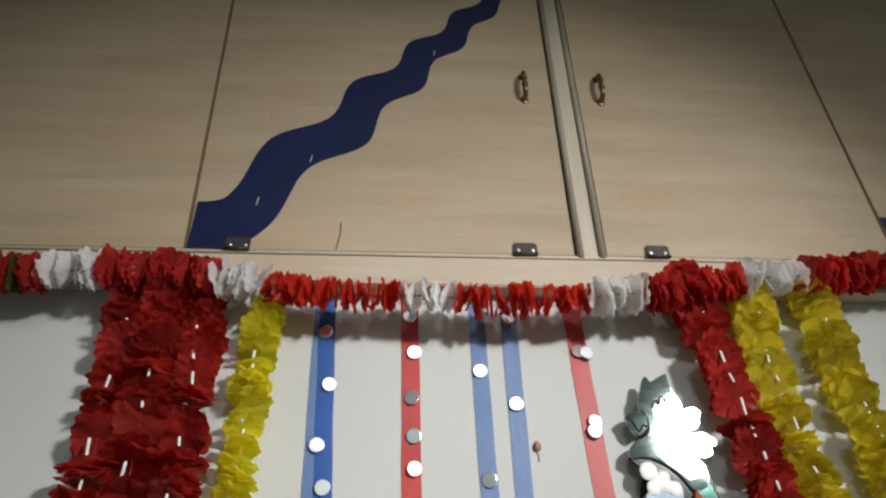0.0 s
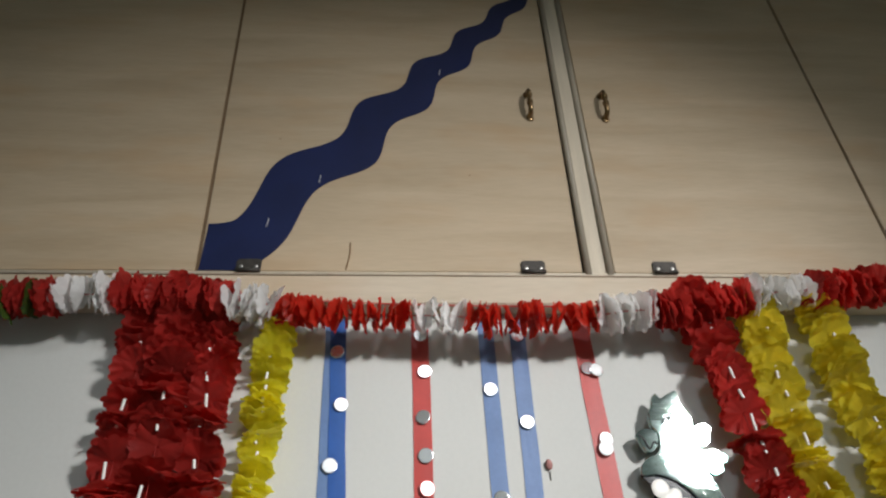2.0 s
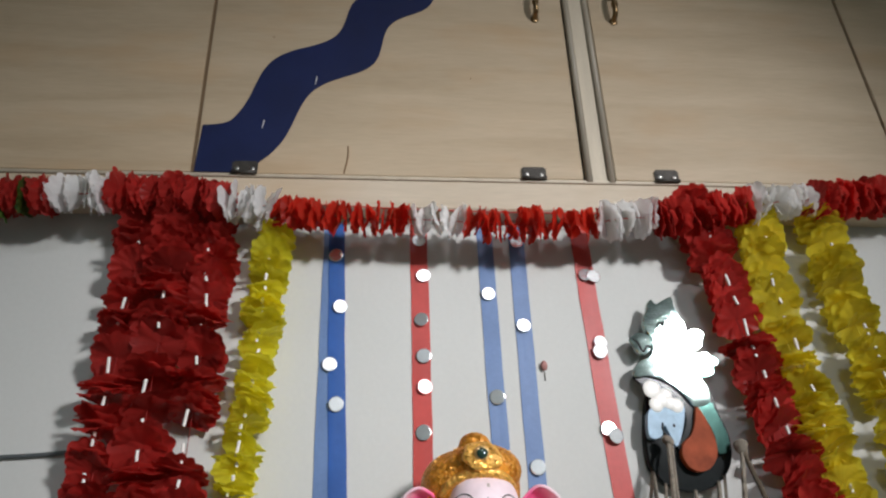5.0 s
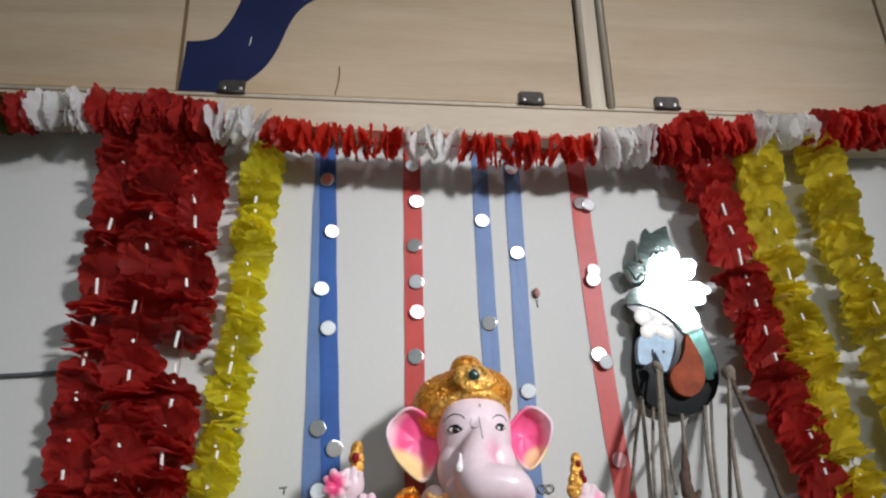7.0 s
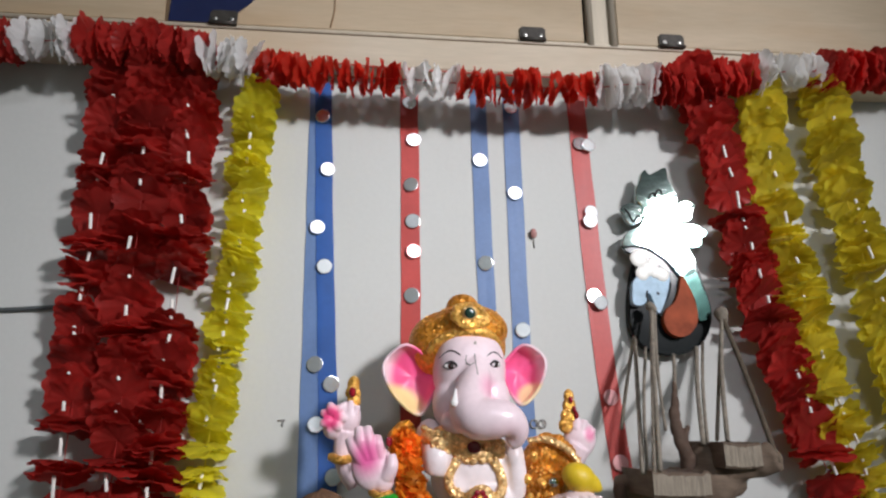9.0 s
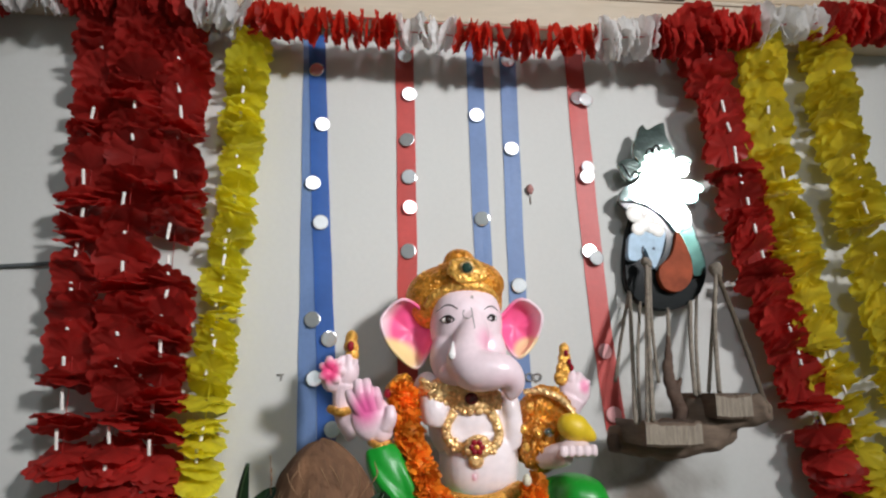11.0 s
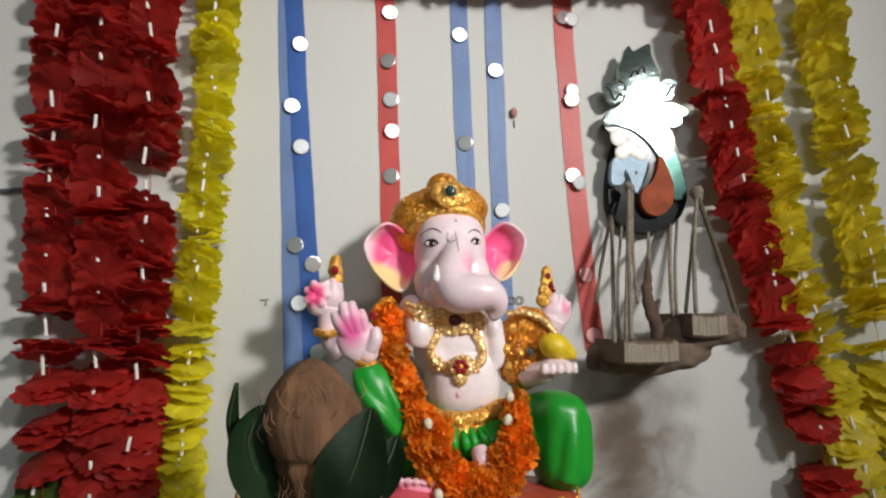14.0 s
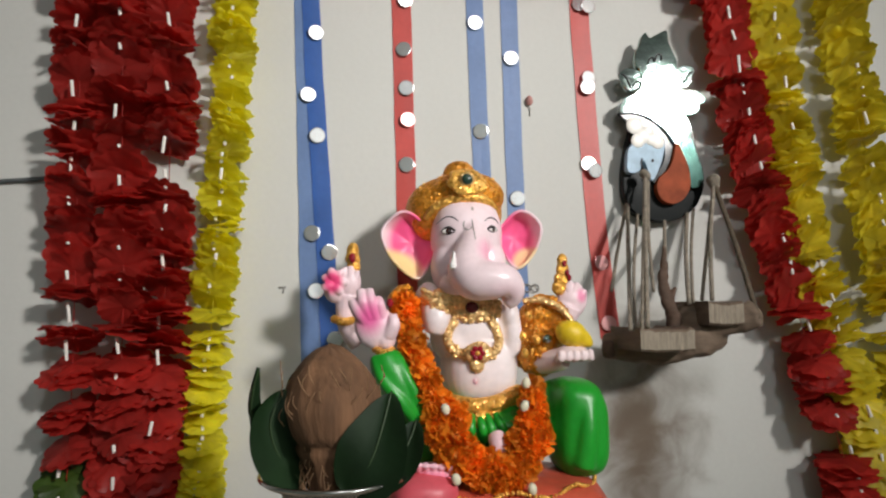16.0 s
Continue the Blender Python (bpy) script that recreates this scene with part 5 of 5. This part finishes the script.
def ear(root, tip, low, top, side, paint):
    """A broad cupped ear: root beside the head, tip outward, low the hanging lobe; pink hollow and a rolled pale rim."""
    n, rings = 48, (0.0, 0.3, 0.55, 0.75, 0.88, 0.96, 1.0)
    root, tip, low, top = (Vector(q) for q in (root, tip, low, top))
    outline, _ = smooth([root, top, top.lerp(tip, 0.55) + Vector((side * 0.007, 0, 0.006)), tip, tip.lerp(low, 0.5) + Vector((side * 0.007, 0, -0.004)), low, low.lerp(root, 0.5) + Vector((-side * 0.004, 0, 0)), root], 1, 7)
    mid = (root + tip + low + top) / 4
    pts = []
    for f in rings:
        row = []
        for i, q in enumerate(outline[:-1]):
            a = 2 * math.pi * i / (len(outline) - 1)
            y = 0.015 * (1 - f * f) - 0.007 * max(0.0, (f - 0.75) / 0.25) ** 2 + 0.0025 * math.sin(4 * a) * f
            row.append(mid.lerp(q, f) + Vector((0, y, 0)))
        pts.append(row)
    st.grid(pts, paint, True)
    st.grid([pts[-1], [q + Vector((0, 0.005, 0)) for q in pts[-1]], [q + Vector((0, 0.012, 0)) for q in pts[-2]], [q + Vector((0, 0.008, 0)) for q in pts[0]]], SKIN, True)
    st.tube(pts[-1] + [pts[-1][0]], 0.0022, paint, 8, caps=False)


ear((-0.0743, -0.135, 1.5512), (-0.1458, -0.142, 1.5482), (-0.1017, -0.138, 1.4970), (-0.1134, -0.14, 1.5801), -1, EAR_W)
ear((-0.0011, -0.14, 1.5529), (0.0562, -0.142, 1.5579), (0.0251, -0.14, 1.5096), (0.0262, -0.14, 1.5813), 1, EAR_E)
# headdress
cr = Shape()
cr.blob((-0.0513, -0.112, 1.5848), (0.064, 0.050, 0.048), DARK_GOLD, e=0.92, nu=36, nv=18)
cr.blob((-0.0390, -0.125, 1.6036), (0.053, 0.047, 0.034), DARK_GOLD, nu=32)
cr.blob((-0.0459, -0.13, 1.6341), (0.021, 0.020, 0.017), DARK_GOLD)
crown = fuse(cr, st, DARK_GOLD, 0.002, 6)
band = [(-0.0910, 1.5716), (-0.0812, 1.5833), (-0.0639, 1.5920), (-0.0442, 1.5959), (-0.0224, 1.5941), (-0.0058, 1.5853), (0.0024, 1.5734)]
st.tube([on(crown, q, 0.001) if i not in (0, 6) else on(crown, q, -0.002) for i, q in enumerate(band)], [0.004, 0.006, 0.0068, 0.007, 0.0068, 0.006, 0.004], GOLD, 12)
c = on(crown, (-0.0424, 1.6156), 0.002)
st.blob(c, (0.024, 0.007, 0.021), GOLD, (-25, 0, 0), wob=0.25, nu=28, nv=16)
st.blob(c + Vector((0, -0.008, 0.001)), (0.0095, 0.004, 0.0095), PALE_GOLD, nu=16, nv=8)
st.blob(c + Vector((0, -0.0115, 0.001)), (0.0068, 0.003, 0.0068), GEM_DARK, nu=14, nv=8)
k = random.Random(21)
for i in range(110):
    # sparkling grains, thickest towards the middle
    q = (k.gauss(c.x, 0.024), k.uniform(c.z - 0.034, c.z + 0.016))
    g = on(crown, q, 0.0)
    if g.y < -0.13:
        r = k.uniform(0.0011, 0.0024)
        st.blob(g, (r, r, r), GOLD, nu=6, nv=4)
statue = single("statue", st, "painted elephant-headed statue in pink, gold and green", "statue")


# ---- marigold garland on the statue ----
def marigold(seed, r=0.0165):
    """A full marigold head: many short frilled petals in shells."""
    k = random.Random(seed)
    s = Shape().blob((0, 0, 0), (r * 0.6,) * 3, MARIGOLD, nu=8, nv=6)
    n = 44
    for i in range(n):
        z = 1 - 2 * (i + 0.5) / n
        a = i * 2.39996
        q = Vector((math.sqrt(1 - z * z) * math.cos(a), math.sqrt(1 - z * z) * math.sin(a), z))
        side = q.cross(Vector((k.uniform(-1, 1), k.uniform(-1, 1), k.uniform(-1, 1)))).normalized()
        up = q.cross(side)
        L, w = r * k.uniform(0.75, 1.12), r * 0.30
        b = q * r * 0.45
        t = q * L + up * r * k.uniform(-0.3, 0.3)
        s.add([b - side * w * 0.6, b + side * w * 0.6, t + side * w - q * r * 0.06, t + side * w * 0.4 + q * r * 0.05, t - q * r * 0.03, t - side * w * 0.4 + q * r * 0.05, t - side * w - q * r * 0.06], [(0, 1, 2, 3, 4, 5, 6)], MARIGOLD, True)
    return s.mesh("flower")


flowers = [marigold(i) for i in range(5)]
mala = thing("flower_garland", "orange marigold garland with white buds hung round the statue", "garland", at=(-0.03, -0.2, 1.28))
bpy.context.view_layer.update()
k = random.Random(8)
line, _ = smooth([(-0.1223, -0.17, 1.4729), (-0.1167, -0.182, 1.4519), (-0.1156, -0.195, 1.4241), (-0.1055, -0.208, 1.3997), (-0.0975, -0.218, 1.3784), (-0.0847, -0.228, 1.3482), (-0.0795, -0.236, 1.3305), (-0.0705, -0.246, 1.3090), (-0.0578, -0.254, 1.2898), (-0.0354, -0.258, 1.2763),
                  (-0.0105, -0.256, 1.2804), (0.0056, -0.25, 1.2973), (0.0165, -0.244, 1.3187), (0.0212, -0.236, 1.3407), (0.0208, -0.224, 1.3631)], 1, 5)
under("thread", Shape().tube(line[::3], 0.0012, BUD, 6), mala)
for i, p in enumerate(line):
    low = p.z < 1.335
    for j in range(1 if not low else (2 if p.z > 1.31 else 3)):
        wide = 0.006 if not low else 0.014
        ob = part("flower", flowers[k.randrange(5)], mala)
        size = k.uniform(0.72, 1.08)
        ob.matrix_basis = Matrix.Translation(p + Vector((k.uniform(-wide, wide), k.uniform(-0.004, 0.004), k.uniform(-0.005, 0.016 if low else 0.005))) - mala.location) @ pose(0, 0, 0, k.uniform(0, 360), k.uniform(0, 360), 0) @ Matrix.Diagonal((size, size, size, 1))
bud = Shape().blob((0, 0, 0), (0.005, 0.004, 0.0065), BUD, nu=10, nv=7).mesh("bud")
for p in ((0.0133, -0.232, 1.3749), (0.0061, -0.252, 1.3530), (0.0086, -0.27, 1.2706), (-0.0717, -0.272, 1.2838), (-0.0790, -0.245, 1.3505)):
    ob = part("bud", bud, mala, "small white bud")
    ob.matrix_basis = Matrix.Translation(Vector(p) - mala.location) @ pose(0, 0, 0, 0, k.uniform(-40, 40), 0)

# ---- water pot with leaves and a coconut ----
PX, PY = -0.190, -0.335
pot = Shape()
prof = ((0.0, 1.1905), (0.038, 1.191), (0.052, 1.205), (0.060, 1.235), (0.054, 1.262), (0.046, 1.278), (0.050, 1.289), (0.0655, 1.2965), (0.0695, 1.2995), (0.0690, 1.3020), (0.064, 1.3015), (0.048, 1.291), (0.042, 1.278), (0.0, 1.272))
pot.grid([[(PX + r * math.cos(a), PY + r * math.sin(a), z) for a in [2 * math.pi * i / 48 for i in range(48)]] for r, z in [(q, h if h < 1.2 else h + 0.010) for q, h in prof]], STEEL, True)
single("water_pot", pot, "round steel water pot on the table, holding leaves and a coconut", "pot")

nut = Shape()
rows = []
for i in range(37):
    f = i / 36
    z = 1.286 + 0.140 * f
    # a bulging shell over a waisted tuft of fibres
    shell = 0.0465 * max(0.0, math.sin(math.pi * ((f + 0.12) / 1.12) ** 1.4)) ** 0.62
    tuft = (0.0245 + 0.006 * min(1.0, f / 0.3)) * min(1.0, max(0.0, 1.6 - 1.9 * f))
    crease = 1 - 0.12 * math.exp(-((f - 0.37) / 0.03) ** 2)
    base = max(shell * crease * (0.78 + 0.22 * min(1.0, f / 0.6)), tuft)
    row = []
    for j in range(48):
        a = 2 * math.pi * j / 48
        fibre = 0.05 * noise.noise(Vector((a * 7, 3.1, f * 2))) * (2.4 if f < 0.4 else 1.0)
        rr = base * (1 + 0.045 * math.sin(3 * a + 0.6) + 0.07 * noise.noise(Vector((math.cos(a) * 2.2, math.sin(a) * 2.2, f * 2.2))) + fibre)
        row.append((PX - 0.001 + rr * math.cos(a) - 0.010 * f + 0.004, PY + rr * math.sin(a), z + 0.003 * noise.noise(Vector((a * 3, 0, 9)))))
    rows.append(row)
mid = lambda r: tuple(sum(q[i] for q in r) / len(r) for i in range(3))
rows = [[mid(rows[0])] * 48] + rows + [[mid(rows[-1])] * 48]
nut.grid(rows, HUSK, True)
fibres = Shape()
k = random.Random(31)
for i in range(70):
    # loose fibres round the tuft and over the shell
    a = k.uniform(-math.pi, 0.2)
    z0 = k.uniform(1.288, 1.335) if i < 45 else k.uniform(1.35, 1.40)
    f = (z0 - 1.286) / 0.140
    r0 = (0.030 if i < 45 else 0.045)
    r1 = r0 + k.uniform(0.001, 0.006)
    da, dz = k.uniform(-0.25, 0.25), k.uniform(0.010, 0.022)
    x0 = PX + 0.003 - 0.010 * f
    fibres.tube([(x0 + r0 * math.cos(a), PY + r0 * math.sin(a), z0), (x0 + r1 * math.cos(a + da / 2), PY + r1 * math.sin(a + da / 2), z0 + dz / 2), (x0 + r0 * 1.05 * math.cos(a + da), PY + r0 * 1.05 * math.sin(a + da), z0 + dz)], 0.0004, HUSK_LIGHT, 4)
coconut = thing("coconut", "brown husked coconut standing among leaves in the pot", "coconut", at=(PX, PY, 1.286))
bpy.context.view_layer.update()
under("shell", nut, coconut)
tagged(under("coir", fibres, coconut, "loose pale coir"), kind="stuff")

def leaf_blade(path, width, face, label):
    """A broad pointed leaf along a curved midrib, folded a little; face: the way its upper side looks."""
    P, _ = smooth(path, 1, 6)
    up0 = Vector(face).normalized()
    front, back = [], []
    n = len(P) - 1
    for i, p in enumerate(P):
        f = i / n
        d = (P[min(i + 1, n)] - P[max(i - 1, 0)]).normalized()
        side = d.cross(up0).normalized()
        up = side.cross(d)
        w = width * max(0.02, math.sin(math.pi * min(1, f ** 0.75)) ** 0.8)
        row, rear = [], []
        for q in range(7):
            u = q / 3 - 1
            off = up * (abs(u) ** 1.4 * w * 0.28 + 0.0015 * math.sin(7 * f + 3 * u))
            row.append(p + side * u * w + off)
            rear.append(row[-1] - up * 0.0007)
        front.append(row)
        back.append(rear)
    top = thing("leaf", label, "leaf", "leaves in the pot", at=P[0])
    bpy.context.view_layer.update()
    under("blade", Shape().grid(front, LEAF).grid(back, LEAF), top)
    under("midrib", Shape().tube([p + up0 * 0.0003 for p in P[::3]], [0.0014] + [0.0009] * (len(P[::3]) - 1), VEIN, 6), top, "paler green midrib")
    return top


leaf_blade([(PX - 0.030, PY + 0.008, 1.300), (PX - 0.050, PY - 0.006, 1.327), (PX - 0.058, PY - 0.010, 1.358), (PX - 0.046, PY + 0.0, 1.386)], 0.025, (0.5, -0.85, 0.2), "dark green mango leaf standing in the pot")
leaf_blade([(PX - 0.038, PY + 0.010, 1.300), (PX - 0.066, PY + 0.008, 1.330), (PX - 0.078, PY + 0.004, 1.368), (PX - 0.071, PY + 0.002, 1.406)], 0.016, (1.0, -0.25, 0.0), "dark green mango leaf curling at its tip")
leaf_blade([(PX + 0.012, PY - 0.040, 1.298), (PX + 0.030, PY - 0.046, 1.325), (PX + 0.041, PY - 0.042, 1.354), (PX + 0.050, PY - 0.028, 1.385)], 0.031, (-0.25, -0.95, 0.15), "broad dark green mango leaf beside the coconut")
leaf_blade([(PX + 0.028, PY - 0.012, 1.298), (PX + 0.050, PY - 0.018, 1.318), (PX + 0.065, PY - 0.014, 1.336), (PX + 0.074, PY - 0.004, 1.356)], 0.022, (-0.3, -0.9, 0.35), "broad dark green mango leaf beside the coconut")
leaf_blade([(PX - 0.012, PY + 0.036, 1.300), (PX - 0.030, PY + 0.050, 1.335), (PX - 0.040, PY + 0.053, 1.370), (PX - 0.045, PY + 0.045, 1.396)], 0.024, (0.2, -0.9, 0.2), "dark green mango leaf behind the coconut")
